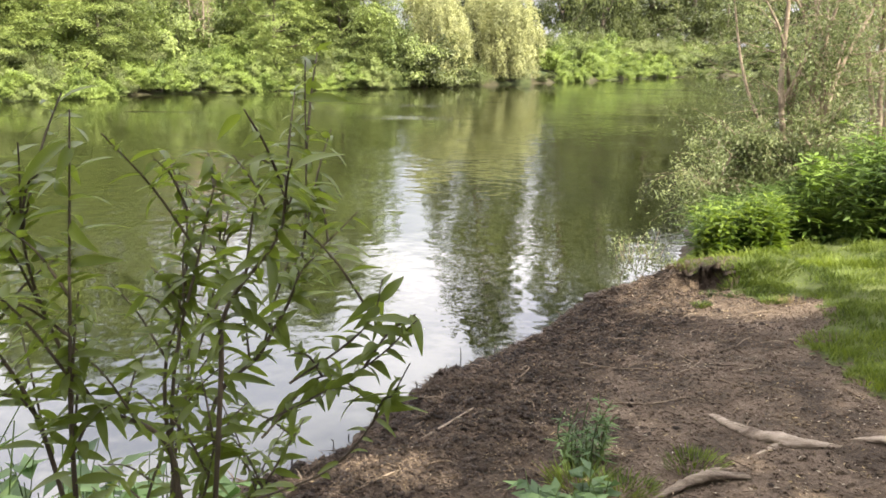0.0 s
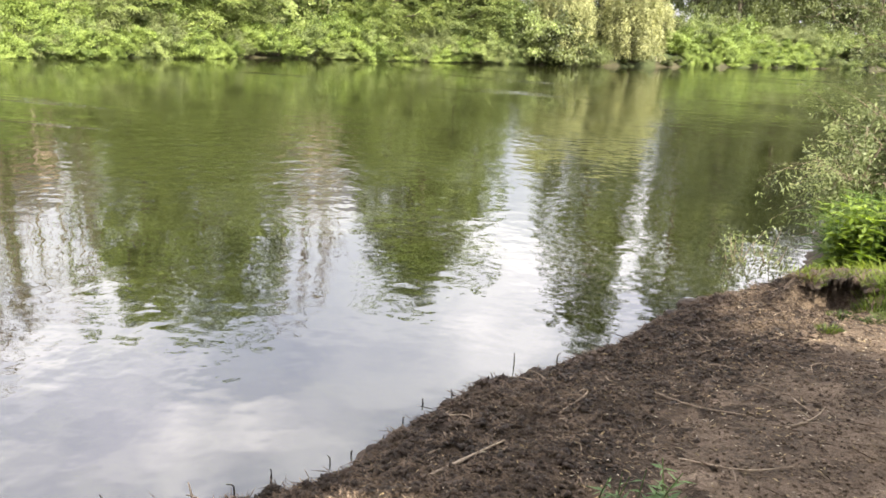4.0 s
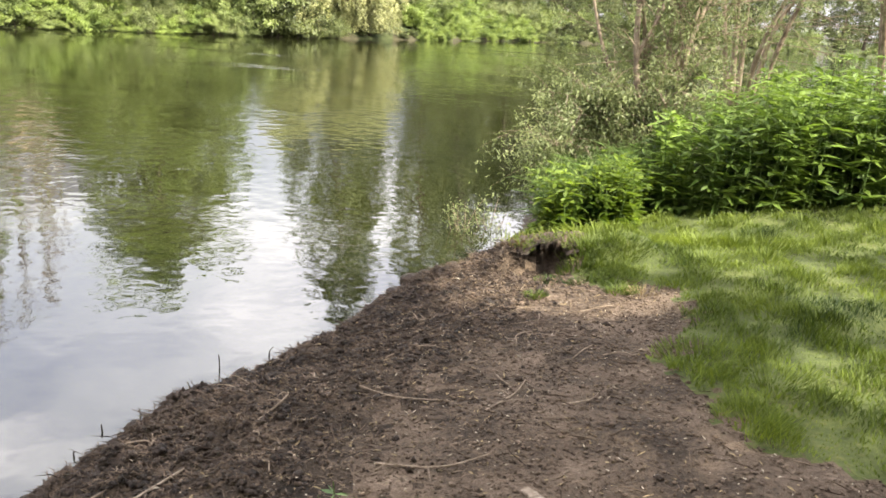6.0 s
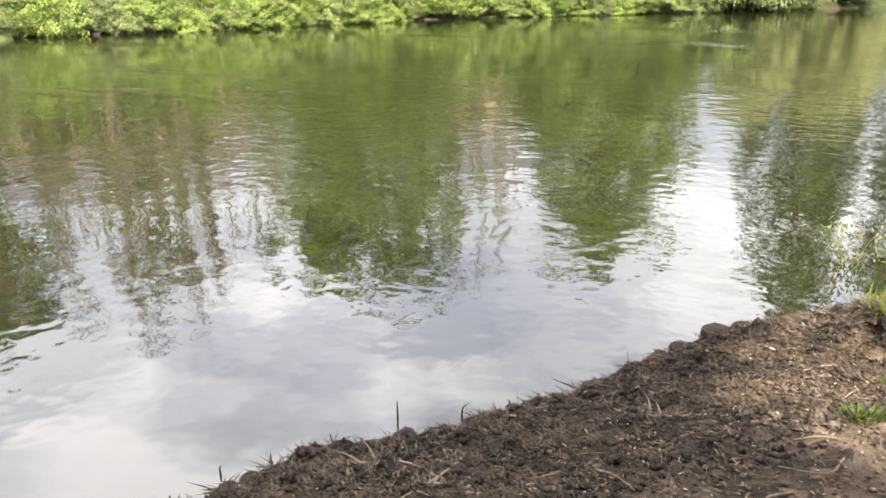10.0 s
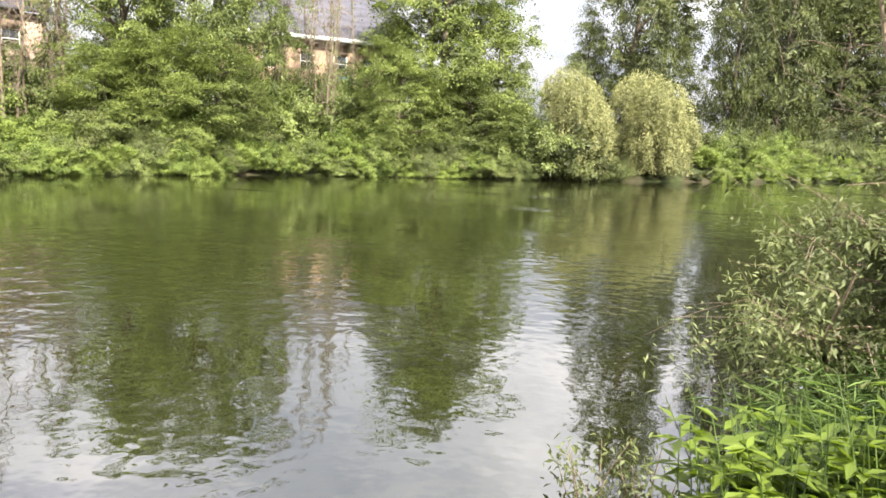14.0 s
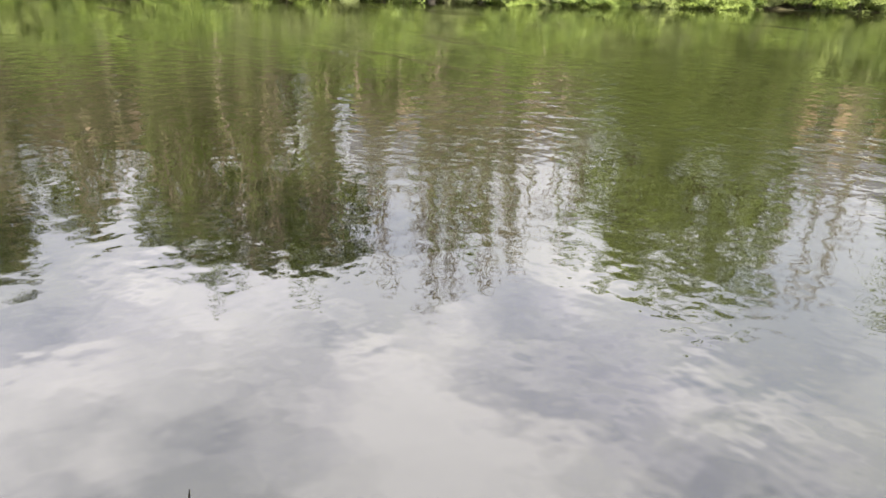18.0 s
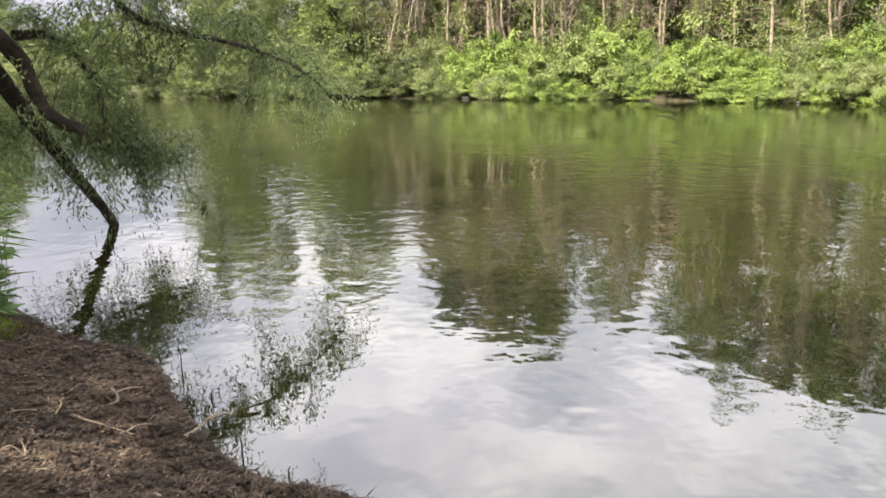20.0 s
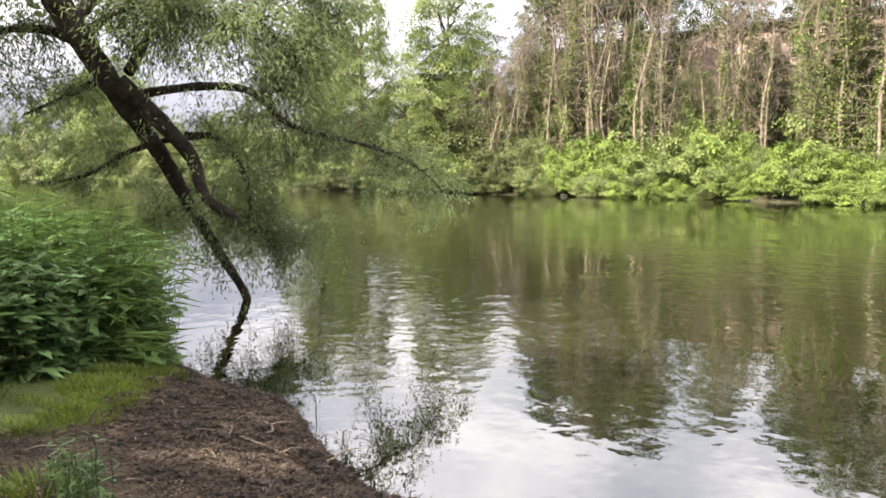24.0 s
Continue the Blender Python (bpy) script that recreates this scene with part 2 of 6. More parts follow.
def water_material():
    mat, nodes, links, bsdf = material("river_water")
    bsdf.inputs["Base Color"].default_value = (0.0125, 0.0140, 0.0045, 1)
    bsdf.inputs["Roughness"].default_value = 0.012
    bsdf.inputs["IOR"].default_value = 1.92
    n1 = noise_node(nodes, links, 1.1, 3, 0.5, (1.0, 1.0, 1.0))
    n2 = noise_node(nodes, links, 8.0, 1, 0.4, (1.0, 1.0, 1.0))
    n4 = noise_node(nodes, links, 3.4, 1, 0.4, (1.0, 1.0, 1.0))
    n3 = noise_node(nodes, links, 0.22, 2, 0.5)
    tone = ramp_node(nodes, [(0.38, (0.15, 0.15, 0.15)), (0.62, (1, 1, 1))])
    links.new(n3.outputs["Fac"], tone.inputs["Fac"])
    # calm in the lee of the near bank, ruffled further out
    tc = nodes.new("ShaderNodeTexCoord")
    dot = nodes.new("ShaderNodeVectorMath")
    dot.operation = "DOT_PRODUCT"
    dot.inputs[1].default_value = (-0.77, 0.64, 0)
    links.new(tc.outputs["Object"], dot.inputs[0])
    lee = nodes.new("ShaderNodeMapRange")
    lee.inputs["From Min"].default_value, lee.inputs["From Max"].default_value = 4.0, 45.0
    links.new(dot.outputs["Value"], lee.inputs["Value"])
    swell = ramp_node(nodes, [(0.0, (0.26,) * 3), (0.2, (0.85,) * 3), (0.45, (0.5,) * 3), (0.8, (0.14,) * 3)])
    links.new(lee.outputs["Result"], swell.inputs["Fac"])

    def stilled(source, extra=None):
        out = source
        for k in ([swell.outputs["Color"]] + ([extra] if extra else [])):
            m = nodes.new("ShaderNodeMath")
            m.operation = "MULTIPLY"
            links.new(out, m.inputs[0])
            links.new(k, m.inputs[1])
            out = m.outputs[0]
        return out

    mul = stilled(n2.outputs["Fac"], tone.outputs["Color"])
    mid = stilled(n4.outputs["Fac"], tone.outputs["Color"])
    b1 = nodes.new("ShaderNodeBump")
    b1.inputs["Strength"].default_value, b1.inputs["Distance"].default_value = 1.0, 0.011
    links.new(stilled(n1.outputs["Fac"]), b1.inputs["Height"])
    b2 = nodes.new("ShaderNodeBump")
    b2.inputs["Strength"].default_value, b2.inputs["Distance"].default_value = 1.0, 0.008
    links.new(mul, b2.inputs["Height"])
    b3 = nodes.new("ShaderNodeBump")
    b3.inputs["Strength"].default_value, b3.inputs["Distance"].default_value = 1.0, 0.021
    links.new(mid, b3.inputs["Height"])
    links.new(b1.outputs["Normal"], b3.inputs["Normal"])
    links.new(b3.outputs["Normal"], b2.inputs["Normal"])
    # fine wind ripple, too small to see singly, dulls the far half, most in long thin cat's-paws
    tc5 = nodes.new("ShaderNodeTexCoord")
    mp5 = nodes.new("ShaderNodeMapping")
    mp5.inputs["Rotation"].default_value = (0, 0, radians(-50))
    mp5.inputs["Scale"].default_value = (0.13, 0.55, 1.0)
    links.new(tc5.outputs["Object"], mp5.inputs["Vector"])
    n5 = nodes.new("ShaderNodeTexNoise")
    n5.inputs["Scale"].default_value, n5.inputs["Detail"].default_value = 1.0, 4.0
    links.new(mp5.outputs["Vector"], n5.inputs["Vector"])
    paw = ramp_node(nodes, [(0.56, (0, 0, 0)), (0.72, (1, 1, 1))])
    links.new(n5.outputs["Fac"], paw.inputs["Fac"])
    out_there = ramp_node(nodes, [(0.22, (0, 0, 0)), (0.5, (1, 1, 1))])
    links.new(lee.outputs["Result"], out_there.inputs["Fac"])
    lines = ramp_node(nodes, [(0.60, (0, 0, 0)), (0.66, (1, 1, 1)), (0.72, (0.2, 0.2, 0.2))])
    links.new(n5.outputs["Fac"], lines.inputs["Fac"])
    n6 = noise_node(nodes, links, 5.0, 2, 0.5)
    m8 = nodes.new("ShaderNodeMath")
    m8.operation = "MULTIPLY"
    links.new(lines.outputs["Color"], m8.inputs[0])
    links.new(out_there.outputs["Color"], m8.inputs[1])
    m9 = nodes.new("ShaderNodeMath")
    m9.operation = "MULTIPLY"
    links.new(m8.outputs[0], m9.inputs[0])
    links.new(n6.outputs["Fac"], m9.inputs[1])
    b4 = nodes.new("ShaderNodeBump")
    b4.inputs["Strength"].default_value, b4.inputs["Distance"].default_value = 1.0, 0.05
    links.new(m9.outputs[0], b4.inputs["Height"])
    links.new(b2.outputs["Normal"], b4.inputs["Normal"])
    m5 = nodes.new("ShaderNodeMath")
    m5.operation = "MULTIPLY"
    links.new(paw.outputs["Color"], m5.inputs[0])
    links.new(out_there.outputs["Color"], m5.inputs[1])
    m6 = nodes.new("ShaderNodeMath")
    m6.operation = "MULTIPLY_ADD"
    links.new(m5.outputs[0], m6.inputs[0])
    m6.inputs[1].default_value = 0.06
    m7 = nodes.new("ShaderNodeMath")
    m7.operation = "MULTIPLY_ADD"
    links.new(out_there.outputs["Color"], m7.inputs[0])
    m7.inputs[1].default_value, m7.inputs[2].default_value = 0.035, 0.012
    links.new(m7.outputs[0], m6.inputs[2])
    links.new(m6.outputs[0], bsdf.inputs["Roughness"])
    links.new(b4.outputs["Normal"], bsdf.inputs["Normal"])
    return mat


WATER = water_material()

# ---------------------------------------------------------------- mesh helpers


class Build:
    """Gathers quads and triangles as arrays and turns them into one mesh."""

    def __init__(self):
        self.v, self.f, self.n = [], [], 0

    def add(self, verts, faces):
        verts, faces = np.asarray(verts, float), np.asarray(faces, int)
        self.v.append(verts)
        self.f.append(faces + self.n)
        self.n += len(verts)

    def mesh(self, name, mat, smooth=False):
        me = bpy.data.meshes.new(name)
        v = np.concatenate(self.v)
        loops = np.concatenate([f.ravel() for f in self.f])
        sizes = np.concatenate([np.full(len(f), f.shape[1]) for f in self.f])
        me.vertices.add(len(v))
        me.vertices.foreach_set("co", v.astype(np.float32).ravel())
        me.loops.add(len(loops))
        me.loops.foreach_set("vertex_index", loops.astype(np.int32))
        me.polygons.add(len(sizes))
        me.polygons.foreach_set("loop_start", np.r_[0, np.cumsum(sizes)[:-1]].astype(np.int32))
        if smooth:
            me.polygons.foreach_set("use_smooth", np.ones(len(sizes), bool))
        me.update(calc_edges=True)
        for m in (mat if isinstance(mat, (list, tuple)) else [mat]):
            me.materials.append(m)
        return me


def part(name, build, mat, parent, label="", smooth=False):
    ob = new(name, build.mesh(name, mat, smooth))
    ob.parent = parent
    if label:
        ob["label"] = label
    return ob


def norm(a):
    return a / np.maximum(np.linalg.norm(a, axis=-1, keepdims=True), 1e-9)


def smooth_line(pts, n):
    """A soft curve through the points."""
    p = np.asarray(pts, float)
    q = np.vstack([2 * p[0] - p[1], p, 2 * p[-1] - p[-2]])
    out = []
    for i in range(len(p) - 1):
        a, b, c, d = q[i:i + 4]
        u = np.linspace(0, 1, n, endpoint=False)[:, None]
        out.append(0.5 * (2 * b + (c - a) * u + (2 * a - 5 * b + 4 * c - d) * u**2 + (3 * b - a - 3 * c + d) * u**3))
    return np.vstack([*out, p[-1:]])


def tube(build, pts, r0, r1, sides=7, wob=0.0, rng=None, power=1.0):
    """A tapered, uneven round limb along the points."""
    p = np.asarray(pts, float)
    n = len(p)
    tan = norm(np.gradient(p, axis=0))
    side = norm(np.cross(tan, (0.31, 0.77, 0.55)))
    up = np.cross(side, tan)
    r = r0 + (r1 - r0) * np.linspace(0, 1, n)**power
    a = np.linspace(0, 2 * np.pi, sides, endpoint=False)
    rad = np.repeat(r[:, None], sides, 1)
    if wob and rng is not None:
        rad = rad * (1 + wob * rng.normal(size=rad.shape))
    ring = p[:, None] + rad[..., None] * (np.cos(a)[None, :, None] * side[:, None] + np.sin(a)[None, :, None] * up[:, None])
    i, j = np.meshgrid(np.arange(n - 1), np.arange(sides), indexing="ij")
    k = (j + 1) % sides
    faces = np.stack([i * sides + j, i * sides + k, (i + 1) * sides + k, (i + 1) * sides + j], -1).reshape(-1, 4)
    build.add(ring.reshape(-1, 3), faces)
    build.add(np.vstack([ring[-1], p[-1:] + tan[-1:] * r[-1]]), [[s, (s + 1) % sides, sides] for s in range(sides)])


def leaves(build, at, along, face, length, width, fold=0.18):
    """Pointed, folded leaves: one four-cornered blade each."""
    at, along = np.asarray(at, float), norm(np.asarray(along, float))
    n = len(at)
    side = norm(np.cross(along, face))
    nor = np.cross(side, along)
    length, width = np.broadcast_to(length, n)[:, None], np.broadcast_to(width, n)[:, None]
    a = at
    b = at + along * length * 0.42 + side * width * 0.5 + nor * width * fold
    c = at + along * length - nor * length * 0.08
    d = at + along * length * 0.42 - side * width * 0.5 + nor * width * fold
    v = np.stack([a, b, c, d], 1).reshape(-1, 3)
    q = np.arange(n)[:, None] * 4
    build.add(v, np.concatenate([np.hstack([q, q + 1, q + 2]), np.hstack([q, q + 2, q + 3])]))


def ball(rng, n):
    return norm(rng.normal(size=(n, 3)))


# ---------------------------------------------------------------- the river's two shores
NEAR = np.array([(-260, -1500), (-100, -420), (-60, -180), (-32, -75), (-20, -24), (-12, -11.5), (-9, -5.4), (-7, -2.4), (-5.2, -0.4), (-4.5, 0.1), (-3.7, 0.9), (-2.95, 1.76),
                 (-2.6, 2.5), (-1.95, 2.95), (-1.45, 3.3), (-1.12, 3.66), (-0.94, 4.08), (-0.7, 4.7), (-0.25, 5.1), (0.05, 5.5), (0.35, 6.0),
                 (0.8, 6.8), (1.6, 7.6), (2.1, 8.5), (2.5, 10.0), (3.6, 12.5), (6.5, 15.5), (12, 18), (30, 22), (120, 40), (500, 110)], float)
FAR = np.array([(-420, -1500), (-160, -300), (-142, -185), (-120, -108), (-75, -52), (-60, -30), (-51, -13), (-44.5, 0.5), (-38.5, 10.5), (-33, 16.5), (-27.5, 22.5), (-23, 31), (-17.5, 42),
                (-11, 48.5), (-4, 55), (1, 61), (8, 71), (16, 84), (40, 112), (140, 190), (500, 420)], float)


def offset_from(line, x, y):
    """Signed distance to a shoreline: above zero on its left-hand side going along it."""
    best, sign = np.full(x.shape, 1e9), np.zeros(x.shape)
    for (ax, ay), (bx, by) in zip(line[:-1], line[1:]):
        dx, dy = bx - ax, by - ay
        u = np.clip(((x - ax) * dx + (y - ay) * dy) / (dx * dx + dy * dy), 0, 1)
        ex, ey = x - ax - u * dx, y - ay - u * dy
        d = np.hypot(ex, ey)
        cr = dx * (y - ay) - dy * (x - ax)
        hit = d < best - 1e-9
        best, sign = np.where(hit, d, best), np.where(hit, np.sign(cr), sign)
    return best * sign


def lumps(x, y, seed, scale, octaves=4):
    """Cheap rolling relief from summed sines."""
    r = np.random.default_rng(seed)
    out = np.zeros(np.shape(x))
    for o in range(octaves):
        for _ in range(4):
            a, ph = r.uniform(0, 2 * np.pi, 2)
            k = 2 * np.pi / scale * 1.9**o * r.uniform(0.7, 1.3)
            out += np.sin(k * (x * np.cos(a) + y * np.sin(a)) + ph) / 1.8**o
    return out / 5


def ground_height(x, y):
    x, y = np.asarray(x, float), np.asarray(y, float)
    s = -offset_from(NEAR, x, y)
    f = offset_from(FAR, x, y)
    s = s + 0.06 * lumps(x, y, 5, 0.9, 3) * (np.abs(s) < 3)
    near = np.interp(s, [-8, -3, -1, 0, 0.12, 1.0, 2.3, 4.0, 9, 40], [-2.2, -1.3, -0.4, 0.0, 0.08, 0.41, 0.66, 0.79, 0.95, 1.65])
    far = np.interp(f, [-6, -1.5, -0.1, 0.15, 1.0, 4.0, 12, 40, 200], [-2.2, -0.7, 0.0, 0.3, 0.6, 1.3, 2.2, 3.0, 6])
    # the turf edge with its small hollow
    hollow = np.exp(-(((x - 1.66) / 0.16)**2 + ((y - 5.95) / 0.17)**2))
    lip = np.exp(-(((x - 2.1) / 0.34)**4 + ((y - 6.15) / 0.38)**4)) + np.exp(-(((x - 1.66) / 0.3)**4 + ((y - 6.3) / 0.15)**4))
    near = near - 0.22 * np.clip(hollow * 1.6, 0, 1)**1.3 + 0.15 * np.clip(lip * 1.5, 0, 1)
    return np.where(s > -8, np.maximum(near, np.where(f > -6, far, -2.2)), far)

# ---------------------------------------------------------------- ground and water
GRASS_RIGHT = np.array([(1.95, 7.2), (1.98, 6.6), (2.0, 6.28), (1.96, 6.0), (1.76, 5.66), (1.92, 5.34), (2.25, 5.12), (2.2, 4.76), (1.8, 4.0), (1.74, 3.6), (1.78, 3.3), (2.35, 2.7), (3.4, 1.9), (5, 1.2), (7, 0.9), (40, -3)], float)
GRASS_LEFT = np.array([(-3.8, 0.7), (-3.0, 1.3), (-2.3, 1.65), (-1.7, 1.85), (-1.0, 2.05), (-0.56, 2.05), (-0.31, 1.9), (-0.1, 1.2), (-0.5, -0.3), (-1.2, -3), (-2, -12)], float)


def grassy(x, y):
    """True where turf grows on the near bank."""
    x, y = np.asarray(x, float), np.asarray(y, float)
    wob = 0.16 * lumps(x, y, 11, 0.5, 3) + 0.10 * lumps(x, y, 12, 0.17, 2)
    s = -offset_from(NEAR, x, y)
    right = (offset_from(GRASS_RIGHT, x, y) + wob > 0) & (y > -3.5)
    left = (offset_from(GRASS_LEFT, x, y) + wob < 0) & (x < 0)
    return (s > 0.14) & (right | left)


def spaced(lo, hi, step, outer):
    """Grid lines: even between lo and hi, then ever wider out to the horizon."""
    mid = np.arange(lo, hi + step / 2, step)
    grow = [step]
    while sum(grow) < outer:
        grow.append(min(grow[-1] * 1.13, 60))
    g = np.cumsum(grow)
    return np.r_[(lo - g)[::-1], mid, hi + g]


def soil_relief(x, y, s):
    """Lumps of the loose soil over the even ground, s metres from the water's edge."""
    loose = np.clip(1.7 - s * 0.95, 0.2, 1.45)
    clods = 0.030 * loose * lumps(x, y, 21, 0.26, 4) + 0.02 * lumps(x, y, 22, 1.1, 2)
    clods += 0.02 * loose * np.abs(lumps(x, y, 27, 0.16, 2))
    clods += 0.035 * np.exp(-((s - 0.15) / 0.22)**2) * lumps(x, y, 23, 0.22, 3)
    return np.where(s > -0.3, clods * np.clip(s + 0.3, 0, 0.5) * 2, 0)


def soil_top(p):
    """Height of the soil's own surface, lumps included, at the places p."""
    x, y = p[:, 0], p[:, 1]
    return ground_height(x, y) + soil_relief(x, y, -offset_from(NEAR, x, y))


def make_ground():
    gx, gy = spaced(-4.6, 4.2, 0.04, 1500), spaced(-0.4, 8.6, 0.04, 1500)
    x, y = np.meshgrid(gx, gy, indexing="ij")
    z = ground_height(x, y)
    s = -offset_from(NEAR, x, y)
    close = np.clip(1 - np.hypot(x - 0, y - 4) / 9, 0, 1)
    r = np.random.default_rng(4)
    z = z + soil_relief(x, y, s) + np.where(s > -0.3, close * r.normal(0, 0.005, x.shape) * np.clip(1.7 - s * 0.95, 0.3, 1.45), 0)
    n, m = x.shape
    i, j = np.meshgrid(np.arange(n - 1), np.arange(m - 1), indexing="ij")
    faces = np.stack([i * m + j, (i + 1) * m + j, (i + 1) * m + j + 1, i * m + j + 1], -1).reshape(-1, 4)
    b = Build()
    b.add(np.stack([x, y, z], -1).reshape(-1, 3), faces)
    me = b.mesh("ground", [SOIL, TURF, BED, BANK, WET_OR_SHADED, DUFF], True)
    cx, cy = (x[:-1, :-1] + x[1:, 1:]) / 2, (y[:-1, :-1] + y[1:, 1:]) / 2
    cs, cf = -offset_from(NEAR, cx, cy), offset_from(FAR, cx, cy)
    idx = np.where(cs > -0.5, np.where(grassy(cx, cy), 1, 0), np.where(cf > -0.3, 3, 2))
    edge = 0.38 + 0.22 * lumps(cx, cy, 25, 0.6, 3)
    idx = np.where((cs > -0.5) & (cs < edge) & (idx == 0), 4, idx)
    loam = 1.40 + r.normal(0, 0.16, cx.shape) + 0.35 * lumps(cx, cy, 26, 0.9, 3) + 0.25 * lumps(cx, cy, 28, 0.2, 2) - 0.35 * np.clip(cy - 5.0, 0, 1) + 2.5 * np.clip(0.35 - cx, 0, 1)
    idx = np.where((cs < loam) & (idx == 0), 5, idx)
    idx = np.where(cs > 14, 3, idx)
    # shade under the sod put into the colour: hollow's floor takes the dark soil
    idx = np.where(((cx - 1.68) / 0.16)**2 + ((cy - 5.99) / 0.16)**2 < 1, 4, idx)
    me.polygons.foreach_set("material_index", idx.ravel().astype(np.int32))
    return tagged(new("ground", me), "dark trodden soil and turf of a river bank, sloping into the water", "ground", kind="structure")


make_ground()


def make_water():
    b = Build()
    b.add([(-1500, -1500, 0), (1500, -1500, 0), (1500, 1500, 0), (-1500, 1500, 0)], [[0, 1, 2, 3]])
    return tagged(new("water", b.mesh("water", WATER)), "calm green river water with ripples and sky reflections", "water", kind="structure")


make_water()

EYE = np.array([1.70, 4.60])           # a spot on the near bank from which bearings across the river are taken


def across(bearing, back):
    """A place on the far bank: bearing in degrees left of +y, metres behind the waterline, and its ground height."""
    d = np.array([-math.sin(radians(bearing)), math.cos(radians(bearing))])
    for a, b in zip(FAR[:-1], FAR[1:]):
        e = b - a
        den = d[0] * e[1] - d[1] * e[0]
        if abs(den) < 1e-9:
            continue
        w = a - EYE
        t, u = (w[0] * e[1] - w[1] * e[0]) / den, (w[0] * d[1] - w[1] * d[0]) / den
        if 0 <= u <= 1 and t > 0:
            out = np.array([-e[1], e[0]]) / np.hypot(*e)
            p = EYE + d * (t + back / max(0.35, float(out @ d)))
            return float(p[0]), float(p[1]), float(ground_height(p[0], p[1]))
    return 0.0, 60.0, 1.0


# ---------------------------------------------------------------- trees


def broad_tree(name, height, radius, clear, seed, leaf=L_BROAD, bark=BARK, clumps=230, per=48, size=0.2, squash=1.0, droop=0.15, top=0.28, label="", lean=0.05, gaps=None):
    """A trunk that forks into limbs, and a crown of many leaf clumps with gaps between them."""
    r = np.random.default_rng(seed)
    thing = new(name)
    lean_x, lean_y = r.normal(0, lean, 2) * height
    axis = smooth_line([(0, 0, -0.4), (lean_x * 0.2, lean_y * 0.2, height * 0.3), (lean_x * 0.6, lean_y * 0.6, height * 0.62), (lean_x, lean_y, height * 0.93)], 5)
    b = Build()
    tube(b, axis, height * 0.016 + 0.06, 0.02, 8, 0.05, r)
    # clump centres in a lumpy egg
    n = clumps
    d = ball(r, n * 2)
    d = d / (np.abs(d)**2.9).sum(1, keepdims=True)**(1 / 2.9)
    rad = r.uniform(0.25, 1, n * 2)**0.45
    lump = 1 + 0.22 * np.sin(3.1 * d[:, 0] + seed) * np.cos(2.7 * d[:, 1] - seed) + 0.14 * np.sin(6.3 * d[:, 2] + 2 * seed)
    half = (height - clear) / 2
    zc = clear + half
    c = d * (rad * lump)[:, None]
    taper = 1 - top * np.clip(c[:, 2], 0, 1)**1.3
    pos = np.stack([c[:, 0] * radius * taper, c[:, 1] * radius * taper * squash, zc + c[:, 2] * half], -1)
    pos = pos[pos[:, 2] > clear * 0.6][:n]
    pos[:, :2] += np.array([lean_x, lean_y]) * (pos[:, 2:] / height)
    # limbs
    bl = b
    for k in range(0, len(pos), max(1, len(pos) // 22)):
        p = pos[k]
        h0 = np.clip(p[2] - r.uniform(0.8, 2.0) - 0.15 * np.hypot(*p[:2]), clear * 0.5, height * 0.85)
        i = int(np.argmin(np.abs(axis[:, 2] - h0)))
        s = axis[i]
        mid = (s + p) / 2 + r.normal(0, 0.12 * radius, 3) + (0, 0, -0.1 * radius)
        tube(bl, smooth_line([s, mid, p], 4), height * 0.007 + 0.015, 0.008, 5)
    part("trunk", bl, bark, thing, smooth=True)
    m = len(pos) * per
    which = np.repeat(np.arange(len(pos)), per)
    spread = (0.24 + 0.04 * radius) * r.uniform(0.55, 1.7, len(pos))
    off = r.normal(size=(m, 3)) * spread[which][:, None]
    flat = np.hypot(off[:, 0], off[:, 1])
    off[:, 2] = off[:, 2] * 0.24 - 0.26 * flat**2 / spread[which]
    at = pos[which] + off
    if gaps is not None:
        keep = gaps(at)
        at, off = at[keep], off[keep]
        m = len(at)
    outward = norm(at - (lean_x * 0.5, lean_y * 0.5, zc - half * 0.3))
    along = norm(norm(off) * 0.7 + outward * 0.4 + r.normal(size=(m, 3)) * 0.55 + (0, 0, -droop))
    face = norm(r.normal(size=(m, 3)) * 0.45 + (0, 0, 0.75) + outward * 0.85)
    b = Build()
    leaves(b, at, along, face, size * r.uniform(0.6, 1.4, m), size * 0.62 * r.uniform(0.7, 1.3, m))
    part("crown", b, leaf, thing)
    return tagged(thing, label, "tree")


